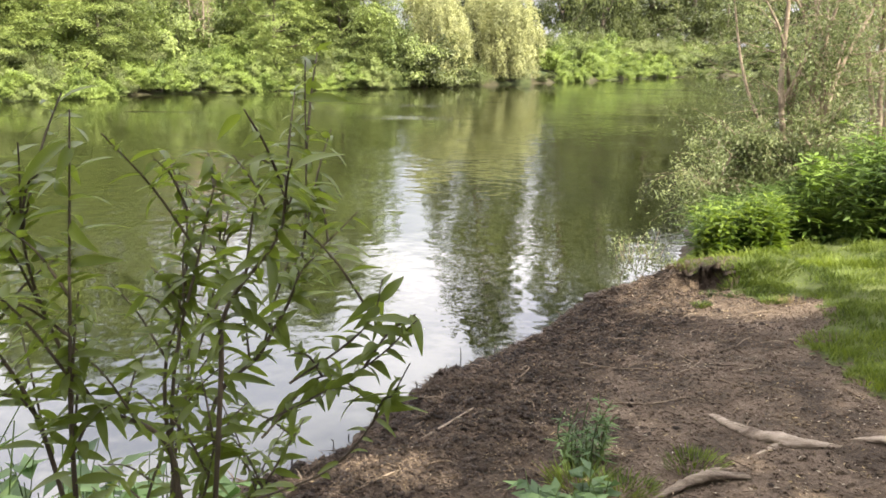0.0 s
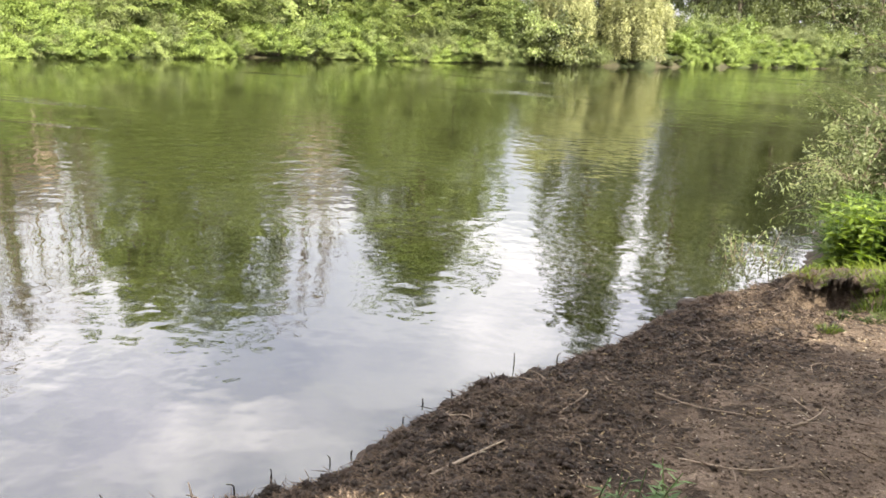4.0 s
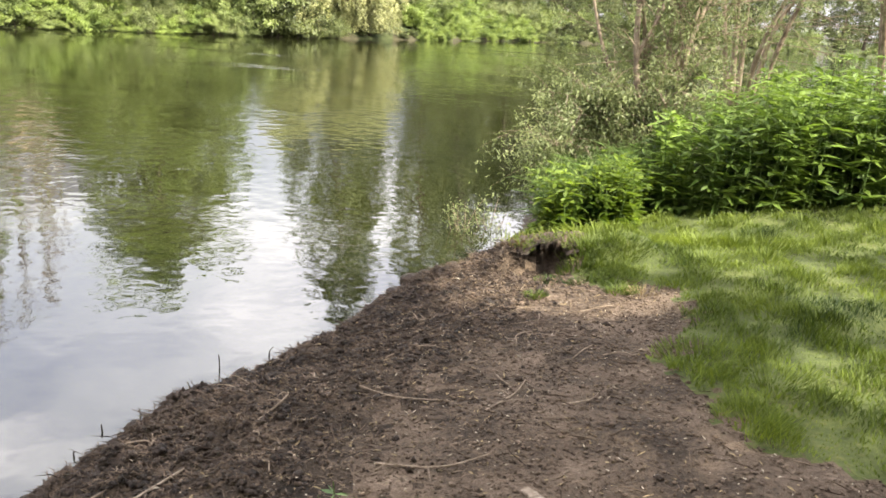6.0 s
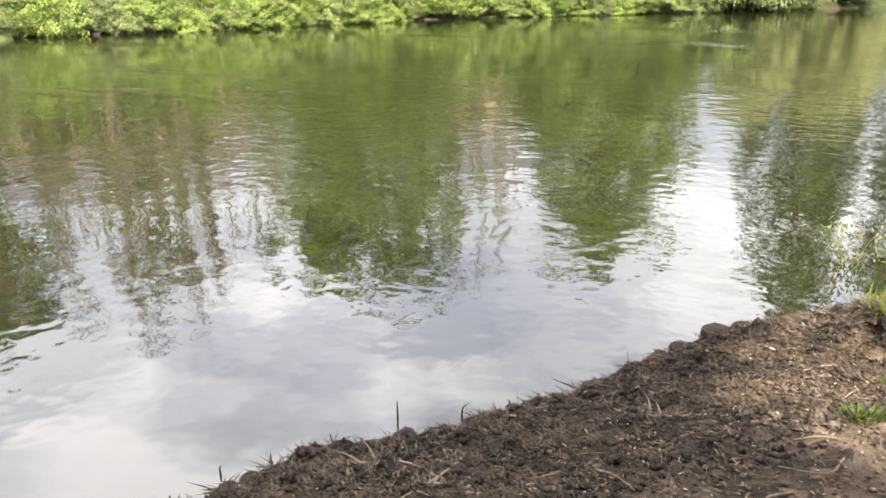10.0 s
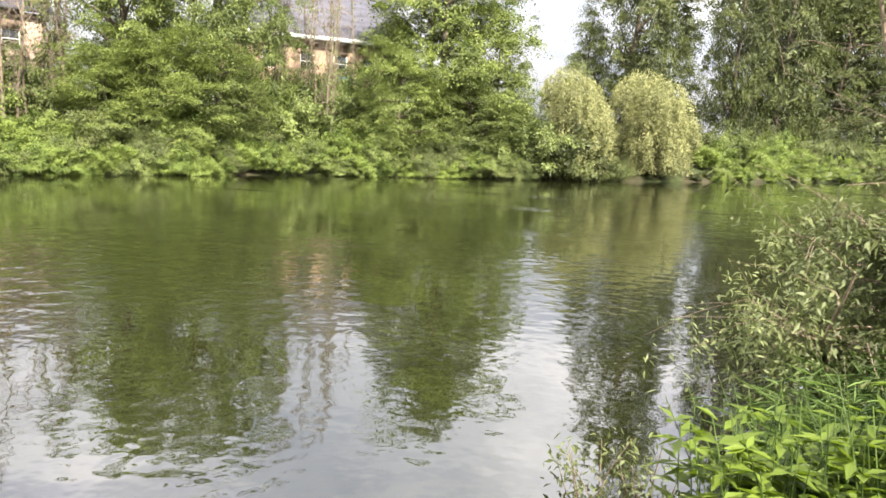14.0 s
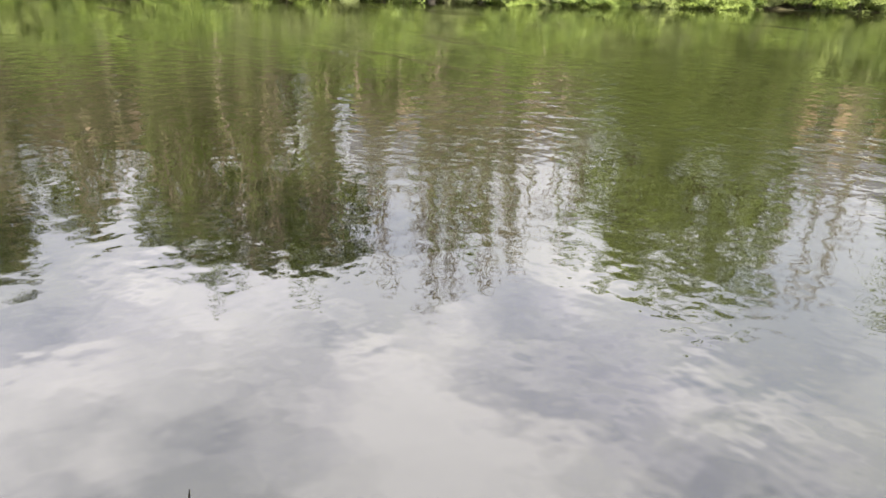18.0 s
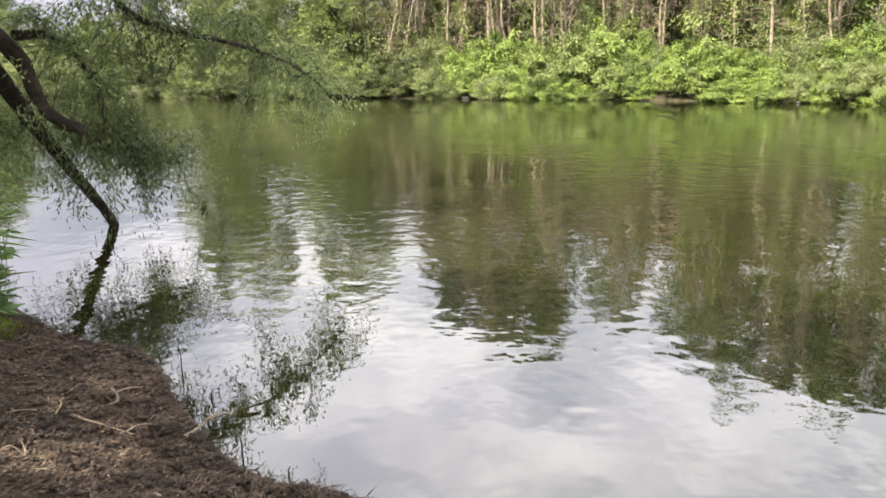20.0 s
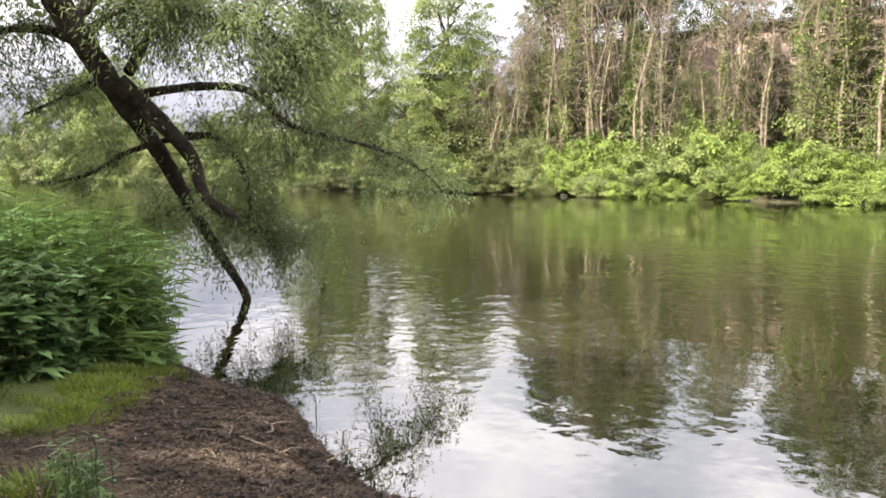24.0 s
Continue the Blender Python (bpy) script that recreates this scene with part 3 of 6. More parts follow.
def weeping_tree(name, height, radius, seed, leaf=L_GOLD, strands=520, label=""):
    """A willow: limbs that arch out, and hanging strands of narrow leaves in rounded masses."""
    r = np.random.default_rng(seed)
    thing = new(name)
    b = Build()
    tube(b, smooth_line([(0, 0, -0.4), (0.1, 0.1, height * 0.25), (0.0, 0.3, height * 0.5)], 4), 0.42, 0.22, 9, 0.06, r)
    bl, b = b, Build()
    lobes = ball(r, 19) * (1, 1, 0.75)
    lobes[:, 2] = np.linspace(-1.0, 0.95, len(lobes))
    cen = lobes * (radius * 0.66, radius * 0.66, height * 0.36) + (0, 0, height * 0.48)
    cen[:, :2] *= np.sqrt(np.clip(1.25 - (lobes[:, 2:] - 0.0)**2, 0.2, 1))
    rad = radius * r.uniform(0.34, 0.5, len(cen))
    for p in cen:
        tube(bl, smooth_line([(0, 0.1, height * 0.3), (p[0] * 0.5, p[1] * 0.5, p[2] * 0.9), p], 4), 0.12, 0.02, 6)
    part("trunk", bl, BARK, thing, smooth=True)
    for k in range(strands):
        i = r.integers(len(cen))
        d = ball(r, 1)[0]
        d[2] = abs(d[2]) * 0.9 - 0.15
        s = cen[i] + d * rad[i]
        drop = r.uniform(0.35, 1.25) * rad[i] * 1.1
        m = int(26 * drop / radius * 2.4) + 8
        u = np.sort(r.uniform(0, 1, m))[:, None]
        out = np.array([d[0], d[1], 0]) * 0.35 * rad[i]
        at = s + out * np.sqrt(u) - np.array([0, 0, drop]) * u + r.normal(0, 0.09, (m, 3))
        at[:, 2] = np.abs(at[:, 2]) + 0.05
        along = norm(r.normal(size=(m, 3)) * 0.6 + (d[0] * 0.5, d[1] * 0.5, -0.75))
        face = norm(r.normal(size=(m, 3)) * 0.6 + d * 0.7 + (0, 0, 0.4))
        leaves(b, at, along, face, r.uniform(0.12, 0.26, m), r.uniform(0.04, 0.085, m))
    part("crown", b, leaf, thing)
    return tagged(thing, label, "tree")


def bare_tree(name, height, seed, stems=4, spread=0.8, ivy=0.0, bark=BARK_PALE, label="", tangle=0.0):
    """Several thin leafless stems with broken side twigs and hanging dead creepers, some wrapped in ivy."""
    r = np.random.default_rng(seed)
    thing = new(name)
    bi, bt, crowns = Build(), Build(), []
    for s in range(stems):
        b = Build()
        a = r.uniform(0, 6.28)
        base = np.array([math.cos(a), math.sin(a), 0]) * r.uniform(0, spread)
        h = height * r.uniform(0.65, 1.0)
        top = base + np.array([r.normal(0, 0.10) * h * 0.4, r.normal(0, 0.10) * h * 0.4, h])
        axis = smooth_line([base - (0, 0, 0.4), base * 0.7 + top * 0.3 + r.normal(0, 0.42, 3), base * 0.3 + top * 0.7 + r.normal(0, 0.55, 3), top], 5)
        tube(b, axis, r.uniform(0.05, 0.12), 0.012, 6, 0.05, r)
        crowns.append(axis[len(axis) // 2:])
        for k in range(int(h * 4.5)):
            i = r.integers(3, len(axis))
            d = ball(r, 1)[0]
            d[2] = abs(d[2]) * 0.9 - 0.15
            ln = r.uniform(0.4, 1.9)
            tip = axis[i] + d * ln + (0, 0, r.uniform(-0.3, 0.5))
            tube(b, smooth_line([axis[i], axis[i] + d * ln * 0.5 + (0, 0, 0.05), tip], 2), 0.022, 0.006, 4)
            for _ in range(3):
                f = (axis[i] + tip) / 2 + (tip - axis[i]) * r.uniform(-0.1, 0.5)
                tube(b, [f, f + r.normal(0, 0.22, 3) + (0, 0, 0.15)], 0.009, 0.004, 3)
        part("stem", b, bark, thing, smooth=True)
        for k in range(int(tangle * h)):
            i = r.integers(5, len(axis))
            d = ball(r, 1)[0] * (1, 1, 0.2)
            s0 = axis[i] + d * r.uniform(0.1, 0.5)
            drop = min(r.uniform(1.0, 4.5), s0[2] - 0.3)
            tube(bt, smooth_line([axis[i], s0 + (0, 0, 0.15), s0 + d * 0.3 - (0, 0, drop * 0.5) + r.normal(0, 0.12, 3), s0 + d * 0.25 - (0, 0, drop) + r.normal(0, 0.15, 3)], 2), 0.020, 0.008, 3)
        m = int(ivy * h * 95)
        if m:
            i = r.integers(2, max(3, int(len(axis) * r.uniform(0.6, 0.95))), m)
            d = ball(r, m) * (1, 1, 0.4)
            at = axis[i] + d * r.uniform(0.08, 0.5, (m, 1)) + np.outer(r.normal(0, 0.3, m), (0, 0, 1))
            leaves(bi, at, d + (0, 0, -0.5), d + (0, 0, 0.3), r.uniform(0.08, 0.19, m), r.uniform(0.07, 0.14, m))
    n = int(height * stems * 3)
    tops = np.vstack(crowns)
    at = tops[r.integers(0, len(tops), n)] + r.normal(0, 0.42, (n, 3))
    bh = Build()
    leaves(bh, at, ball(r, n) * (1, 1, 0.8) + (0, 0, 0.35), ball(r, n), r.uniform(0.35, 1.0, n), r.uniform(0.008, 0.018, n), 0.3)
    tagged(part("twig_mass", bh, CREEPER, thing, "haze of fine leafless twigs"), kind="stuff")
    if bt.n:
        tagged(part("creeper_mass", bt, CREEPER, thing, "hanging dead creepers"), kind="stuff")
    if bi.n:
        part("ivy", bi, L_BROAD, thing, "green ivy leaves")
    return tagged(thing, label, "tree")


def bush(name, radius, height, seed, leaf, n=5200, size=0.14, width=0.55, droop=0.35, label="", category="bush", stems=16, lobes=14, up=0.3):
    """A rounded, uneven bush of leafy lobes on thin stems."""
    r = np.random.default_rng(seed)
    thing = new(name)
    shoots = 5 * lobes
    b, bl = Build(), Build()
    per = n // shoots
    for k in range(shoots):
        t = r.uniform(0, 2 * np.pi)
        base = np.array([math.cos(t), math.sin(t), 0]) * radius * 0.45 * math.sqrt(r.uniform()) - (0, 0, 0.15)
        t += r.normal(0, 0.7)
        out, lift = radius * r.uniform(0.15, 0.95), height * r.uniform(0.35, 1.15)
        u = np.linspace(0, 1, 7)[:, None]
        axis = base + np.array([math.cos(t), math.sin(t), 0]) * out * u**1.3 + np.array([0, 0, lift]) * (1.75 * u - 0.75 * u**2.2 * (0.6 + out / radius))
        axis[1:] += r.normal(0, 0.05, (6, 3)) * radius
        if k < stems:
            tube(b, axis, 0.008 + 0.008 * height, 0.004, 5)
        w = r.uniform(0.15, 1, per)**0.8
        i = np.minimum((w * 6).astype(int), 5)
        fr = (w * 6 - i)[:, None]
        sd = ball(r, per) * (1, 1, 0.5)
        at = axis[i] * (1 - fr) + axis[i + 1] * fr + sd * radius * 0.15 * r.uniform(0.2, 1.2, (per, 1))
        at[:, 2] = np.maximum(at[:, 2], 0.02)
        along = norm(sd + r.normal(size=(per, 3)) * 0.35 + np.array([math.cos(t), math.sin(t), 0]) * 0.4 + (0, 0, -droop))
        face = norm(r.normal(size=(per, 3)) * 0.4 + sd * 0.3 + np.array([math.cos(t), math.sin(t), 0]) * 0.8 + (0, 0, 0.5 + up))
        leaves(bl, at, along, face, size * r.uniform(0.55, 1.35, per), size * width * r.uniform(0.7, 1.25, per))
    tagged(part("wood", b, BARK, thing, smooth=True), kind="stuff")
    part("foliage", bl, leaf, thing)
    return tagged(thing, label, category)


def set_at(thing, x, y, z, turn=0.0, scale=1.0, tall=1.0):
    thing.matrix_basis = pose(x, y, z, 0, 0, turn) @ Matrix.Diagonal((scale, scale, scale * tall, 1))
    return thing


def plant_row(protos, spots, group):
    """spots: bearing, metres back, scale, stretch in height, turn, which proto. The first of each kind is the proto itself."""
    used = set()
    for bearing, back, scale, tall, turn, k in spots:
        x, y, z = across(bearing, back)
        m = pose(x, y, z - 0.1, 0, 0, turn) @ Matrix.Diagonal((scale, scale, scale * tall, 1))
        if k not in used:
            used.add(k)
            protos[k].matrix_basis = m
            ob = protos[k]
        else:
            src = protos[k]
            keep = src.matrix_basis.copy()
            src.matrix_basis = Matrix.Identity(4)
            ob = copy_thing(src, m)
            src.matrix_basis = keep
        ob["group"] = group


PROTO = {
    "oak": broad_tree("broadleaf_tree", 15, 4.2, 0.8, 1, L_BROAD, clumps=260, per=220, size=0.145, label="tall broadleaf tree in full light green leaf on the river bank"),
    "syc": broad_tree("broadleaf_tree", 16, 4.6, 0.3, 2, L_MID, clumps=260, per=240, size=0.15, top=0.2, label="spreading bright green broadleaf tree overhanging the river"),
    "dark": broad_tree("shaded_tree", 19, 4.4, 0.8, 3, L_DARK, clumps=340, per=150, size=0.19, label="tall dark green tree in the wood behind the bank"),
    "poplar": broad_tree("poplar_tree", 13, 2.7, 0.6, 4, L_BLUE, clumps=230, per=165, size=0.15, top=0.5, label="tall conical grey-green tree by the river"),
    "thin": broad_tree("slender_tree", 15, 2.9, 5.5, 5, L_BROAD, BARK_PALE, clumps=120, per=130, size=0.16, label="slender tree with an open crown on a bare trunk"),
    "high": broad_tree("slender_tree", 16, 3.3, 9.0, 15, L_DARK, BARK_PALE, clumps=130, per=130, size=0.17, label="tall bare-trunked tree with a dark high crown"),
    "gold": weeping_tree("golden_willow", 7.4, 3.4, 6, strands=1500, label="golden yellow willow with rounded weeping masses"),
    "bare": bare_tree("bare_trunks", 13, 7, 4, 1.6, 0.22, bark=BARK_PALE, tangle=0.8, label="cluster of bare pale leafless stems"),
    "ivy": bare_tree("ivy_clad_trunks", 14, 8, 4, 1.4, 1.0, bark=BARK_PALE, tangle=0.3, label="pale stems wrapped in green ivy"),
    "bb": bush("bank_bush", 1.9, 2.2, 11, L_BRIGHT, 11000, 0.135, label="bright yellow-green bush at the water's edge"),
    "bg": bush("bank_bush", 2.0, 2.4, 12, L_BROAD, 11000, 0.135, label="mid-green bush hanging over the water's edge"),
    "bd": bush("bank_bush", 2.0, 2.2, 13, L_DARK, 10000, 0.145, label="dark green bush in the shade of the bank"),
    "bw": bush("osier_bush", 1.8, 2.4, 14, L_BLUE, 11000, 0.15, 0.25, 0.6, label="grey-green osier bush at the water's edge"),
}


def far_woods():
    r = np.random.default_rng(77)
    trees, low = [], []

    def row(start, stop, step, back, size, tall, kinds):
        for b in np.arange(start, stop, step):
            trees.append((b + r.normal(0, step * 0.15), r.uniform(*back), r.uniform(*size), tall, r.uniform(0, 360), str(r.choice(kinds))))

    size_of = {"oak": (15, 4.2), "syc": (16, 4.6), "dark": (19, 4.4), "poplar": (13, 2.7), "thin": (15, 2.9), "high": (16, 3.3), "bare": (13, 1.6), "ivy": (14, 1.4), "gold": (7.4, 3.4)}

    def tree(kind, bearing, back, rise, radius):
        """A tree whose top stands rise degrees over the near bank's eye level, or for the tall ones over its mirror image in the water."""
        x, y, z = across(bearing, back)
        tall = math.hypot(x - EYE[0], y - EYE[1]) * math.tan(radians(rise)) - z + (1.8 if rise < 12 or bearing < 5 else 0.6 if kind in ("bare", "ivy") else -1.2)
        h, rad = size_of[kind]
        trees.append((bearing, back, radius / rad, tall / h / (radius / rad), r.uniform(0, 360), kind))

    # the tall dark wood behind the golden willows and beyond
    row(-46, -6.5, 2.7, (7, 10), (1.0, 1.25), 1.1, ["dark"])
    row(-31, -3, 3.6, (13, 20), (1.1, 1.4), 1.15, ["dark"])
    for args in (("gold", 6.0, 1.2, 6.5, 3.0), ("gold", 0.6, 1.2, 6.3, 3.7),
                 ("dark", 3.0, 7, 23.5, 3.4), ("dark", -4.3, 8, 21.5, 3.2), ("dark", 0.2, 9, 15.5, 3.6), ("poplar", 5.9, 10, 13.0, 1.9), ("dark", -7.2, 9, 21, 3.6),
                 # the great tree beside the house, with its low boughs
                 ("syc", 16.4, 4.6, 21.6, 4.9), ("syc", 19.6, 1.8, 8.2, 2.6), ("oak", 14.0, 2.2, 7.0, 2.4), ("syc", 12.2, 3.0, 11.5, 2.2), ("dark", 17.5, 9, 20.0, 3.6), ("oak", 11.0, 1.6, 4.2, 1.7),
                 # thin stems before the house
                 ("bare", 23.6, 6, 19.0, 0.9), ("bare", 25.4, 3.5, 17.0, 0.9), ("bare", 27.2, 7, 20.5, 1.0), ("bare", 28.6, 6, 21.0, 1.0),
                 # the wood left of the house
                 ("oak", 30.7, 5.0, 22.5, 2.8), ("oak", 34.4, 5.0, 22.8, 3.2), ("syc", 38.8, 5.0, 23.0, 3.2), ("syc", 36.6, 2.2, 8.0, 3.0), ("oak", 32.4, 2.4, 7.2, 2.5), ("syc", 39.8, 2.0, 6.2, 2.2), ("dark", 36.4, 10, 21, 2.8),
                 # bare and ivy-clad stems with sky between them
                 ("ivy", 42.6, 5, 20.5, 0.9), ("bare", 45.8, 5, 19.5, 1.2), ("bare", 47.4, 4, 21.5, 1.4), ("ivy", 48.9, 6, 21.0, 1.0), ("bare", 50.6, 5, 22.0, 1.4), ("bare", 52.2, 4, 22.5, 1.3),
                 ("ivy", 53.8, 6, 21.5, 1.1), ("bare", 55.4, 5, 21.0, 1.4), ("bare", 57.0, 4.5, 17.0, 1.2), ("thin", 51.2, 8, 21.0, 1.7), ("bare", 44.0, 4, 13.0, 1.2), ("bare", 58.6, 5, 13.5, 1.3),
                 # tall crowns on long trunks
                 ("high", 61.2, 6, 22.8, 2.7), ("oak", 64.6, 7, 22.5, 2.6), ("high", 67.6, 6, 22.8, 2.6), ("oak", 70.8, 7, 22.5, 2.3), ("ivy", 62.6, 4, 20, 1.2), ("ivy", 66.0, 4, 21, 1.3), ("bare", 68.6, 4, 20, 1.4), ("bare", 64.2, 4, 18, 1.4),
                 ("bare", 60.4, 4, 16, 1.3), ("ivy", 70.2, 4, 19, 1.3), ("ivy", 72.4, 4, 18, 1.3), ("high", 74.6, 6, 20.5, 2.0),
                 ("ivy", 74.2, 4, 17, 1.2), ("bare", 75.6, 5, 15.5, 1.2), ("bare", 77.6, 4, 16.5, 1.3), ("high", 78.7, 7, 19.0, 1.9), ("ivy", 79.4, 4.5, 15, 1.2), ("bare", 80.6, 5, 14, 1.5), ("bare", 82.0, 4, 13.5, 1.4),
                 ("dark", 83.3, 7, 20.5, 1.9), ("bare", 84.8, 4.5, 17.5, 1.6), ("high", 86.8, 7, 21.5, 2.6), ("bare", 86.4, 4, 18.5, 1.8), ("bare", 88.0, 5, 17.5, 1.9), ("ivy", 89.4, 5, 16.0, 1.4), ("high", 90.6, 8, 20.5, 2.6),
                 ("bare", 90.8, 4, 15.5, 1.6), ("bare", 92.4, 5, 15.0, 1.5), ("ivy", 93.2, 5.5, 14.0, 1.2), ("bare", 94.4, 5, 11.5, 1.3), ("bare", 95.6, 4, 10.0, 1.4), ("bare", 97.4, 3, 8.0, 1.5),
                 ("dark", 90.9, 10, 18.5, 2.3), ("dark", 87.3, 10, 19.5, 2.4), ("oak", 93.8, 8, 9.5, 1.9), ("dark", 76.0, 9, 12.0, 1.4), ("oak", 85.6, 6, 9.0, 1.4), ("syc", 91.8, 6, 8.0, 1.5), ("oak", 81.2, 6, 7.0, 1.4), ("dark", 88.9, 7, 13.5, 1.7), ("oak", 72.6, 6, 20.0, 1.8),
                 # upstream: two conical trees with sky between, then a dense mass
                 ("oak", 99.6, 5.5, 16.8, 3.9), ("oak", 98.2, 4.5, 9.5, 2.6), ("oak", 106.2, 5, 16.5, 3.1), ("poplar", 109.3, 6, 15.0, 2.6), ("oak", 107.4, 9, 12.5, 2.6), ("oak", 103.4, 7, 6.4, 2.2), ("oak", 96.0, 6, 6.0, 2.0), ("dark", 101.4, 8, 8.5, 2.4)):
        tree(*args)
    row(122, 147, 1.2, (3, 14), (0.65, 0.9), 1.0, ["oak", "poplar", "dark", "oak"])
    row(113, 129, 1.6, (2, 8), (0.3, 0.45), 0.9, ["oak", "poplar", "syc", "oak"])
    row(113, 130, 2.0, (12, 20), (0.32, 0.44), 0.9, ["dark", "oak"])

    def rank(start, stop, step, back, size, tall, kinds):
        for b in np.arange(start, stop, step):
            low.append((b + r.normal(0, step * 0.2), r.uniform(*back), r.uniform(*size), r.uniform(*tall), r.uniform(0, 360), str(r.choice(kinds))))

    for a, b, kinds in ((-46, -12, ["bd", "bg"]), (-12, -3.5, ["bb"]), (9.5, 14, ["bg", "bw", "bg"]), (14, 43, ["bg", "bb", "bb", "bw"]), (43, 72, ["bb", "bb", "bw", "bb"]),
                        (72, 94, ["bb", "bg", "bb", "bw"]), (94, 129, ["bd", "bg", "bw", "bd"])):
        rank(a, b, 0.85, (-0.45, 0.5), (0.32, 0.7), (0.7, 1.3), kinds)
        rank(a + 0.6, b, 1.9 if a != 72 else 1.4, (1.4, 3.2), *(((0.7, 1.15), (0.8, 1.35)) if a == 72 else ((0.6, 0.95), (0.8, 1.2)) if a >= 43 else ((0.7, 1.1), (0.8, 1.2))), kinds)
        if a not in (43, 72, 14):
            rank(a + 0.3, b, 2.3, (3.4, 5.2), (1.1, 1.6), (0.9, 1.3), kinds + ["bg", "bw"])
    rank(-3.5, 9.5, 1.6, (-0.1, 0.5), (0.25, 0.4), (0.8, 1.2), ["bw", "bd"])
    rank(-46, 22, 2.0, (4.5, 8), (1.0, 1.5), (0.9, 1.3), ["bg", "bd", "bd", "bg", "bw"])
    rank(22, 30.5, 1.0, (3.5, 9), (1.1, 1.5), (1.15, 1.5), ["bb", "bg", "bw", "bg"])
    rank(30, 43, 2.0, (3.5, 8), (1.0, 1.4), (0.9, 1.2), ["bg", "bd", "bd", "bg", "bw"])
    rank(43, 72, 1.6, (4.0, 8), (0.9, 1.4), (1.0, 1.5), ["bg", "bb", "bb", "bw"])
    rank(126, 147, 0.8, (-0.5, 2.5), (1.2, 2.2), (0.9, 1.4), ["bg", "bd", "bw"])
    rank(94, 112, 2.0, (5, 9), (1.3, 1.9), (0.9, 1.2), ["bg", "bd", "bg", "bw"])
    low.extend([(7.2, 0.0, 1.3, 1.1, 30, "bd"), (5.6, -0.2, 1.0, 1.1, 200, "bd"), (3.2, -0.2, 0.7, 1.0, 100, "bw"), (9.2, 0.4, 1.2, 1.2, 10, "bg")])
    plant_row(PROTO, low, "bushes along the far bank")
    # young growth that hides the houses up to their eaves
    for args in (("oak", 23.4, 8, 5.4, 1.7), ("syc", 25.6, 8.5, 5.7, 1.8), ("oak", 27.8, 8, 5.5, 1.7), ("oak", 44.6, 8, 5.6, 1.5), ("syc", 47.2, 9, 6.0, 1.7), ("ivy", 46.4, 4, 12.0, 0.9), ("oak", 50.0, 8, 6.2, 1.7),
                 ("ivy", 51.4, 4, 13.0, 0.9), ("oak", 52.8, 9, 6.0, 1.6), ("syc", 55.6, 8, 6.2, 1.7), ("ivy", 56.4, 4, 12.0, 0.9), ("oak", 58.4, 8, 5.8, 1.6)):
        tree(*args)
    plant_row(PROTO, trees, "trees along the far bank")


far_woods()

# ---------------------------------------------------------------- the near bank: plants


def gz(x, y):
    return float(ground_height(x, y))


def turf():
    """Grass blades in tufts on the turf; uncountable, so one mesh."""
    r = np.random.default_rng(31)
    b = Build()
    for x0, x1, y0, y1, n in ((1.3, 5.5, 1.0, 9.0, 240000), (-4.8, 0.1, -1.5, 2.6, 110000), (5.5, 11, 0, 14, 16000), (2.4, 5, -2, 1.5, 9000)):
        x, y = r.uniform(x0, x1, n), r.uniform(y0, y1, n)
        tuft = lumps(x, y, 41, 0.42, 3) + 0.3 * lumps(x, y, 42, 1.3, 2)
        keep = grassy(x, y) & (r.uniform(size=n) < 0.72 + 0.75 * tuft)
        x, y, tuft = x[keep], y[keep], tuft[keep]
        m = len(x)
        z = ground_height(x, y) + 0.01
        a = r.uniform(0, 2 * np.pi, m)
        along = np.stack([np.cos(a) * 0.6, np.sin(a) * 0.6, r.uniform(0.8, 1.8, m)], -1)
        face = np.stack([-np.cos(a), -np.sin(a), np.full(m, 0.6)], -1)
        ln = r.uniform(0.018, 0.055, m) * (1 + 1.7 * np.clip(tuft, -0.4, 1.0)) * np.where(x < 0, 0.75, 1.0)
        leaves(b, np.stack([x, y, z], -1), along, face, ln, r.uniform(0.003, 0.006, m) * np.where(r.uniform(size=m) < 0.15, 2.0, 1.0), 0.1)
    tagged(new("turf", b.mesh("turf", L_GRASS)), "short tufted green grass covering the bank", "grass", kind="stuff")


turf()


def tussock(x, y, radius, height, seed, mat=L_GRASS, n=700, label="tussock of long green grass on the bank"):
    r = np.random.default_rng(seed)
    a, d = r.uniform(0, 2 * np.pi, n), radius * np.sqrt(r.uniform(0, 1, n))
    px, py = x + d * np.cos(a), y + d * np.sin(a)
    at = np.stack([px, py, ground_height(px, py)], -1)
    along = np.stack([np.cos(a) * (0.25 + d / radius * 0.6), np.sin(a) * (0.25 + d / radius * 0.6), r.uniform(0.7, 1.2, n)], -1) + r.normal(0, 0.18, (n, 3))
    b = Build()
    leaves(b, at, along, np.stack([-np.cos(a), -np.sin(a), np.full(n, 0.5)], -1), height * r.uniform(0.35, 1.1, n), r.uniform(0.004, 0.008, n), 0.1)
    ob = new("grass_tussock", b.mesh("grass_tussock", mat))
    return tagged(ob, label, "grass", "grass tussocks on the bank")


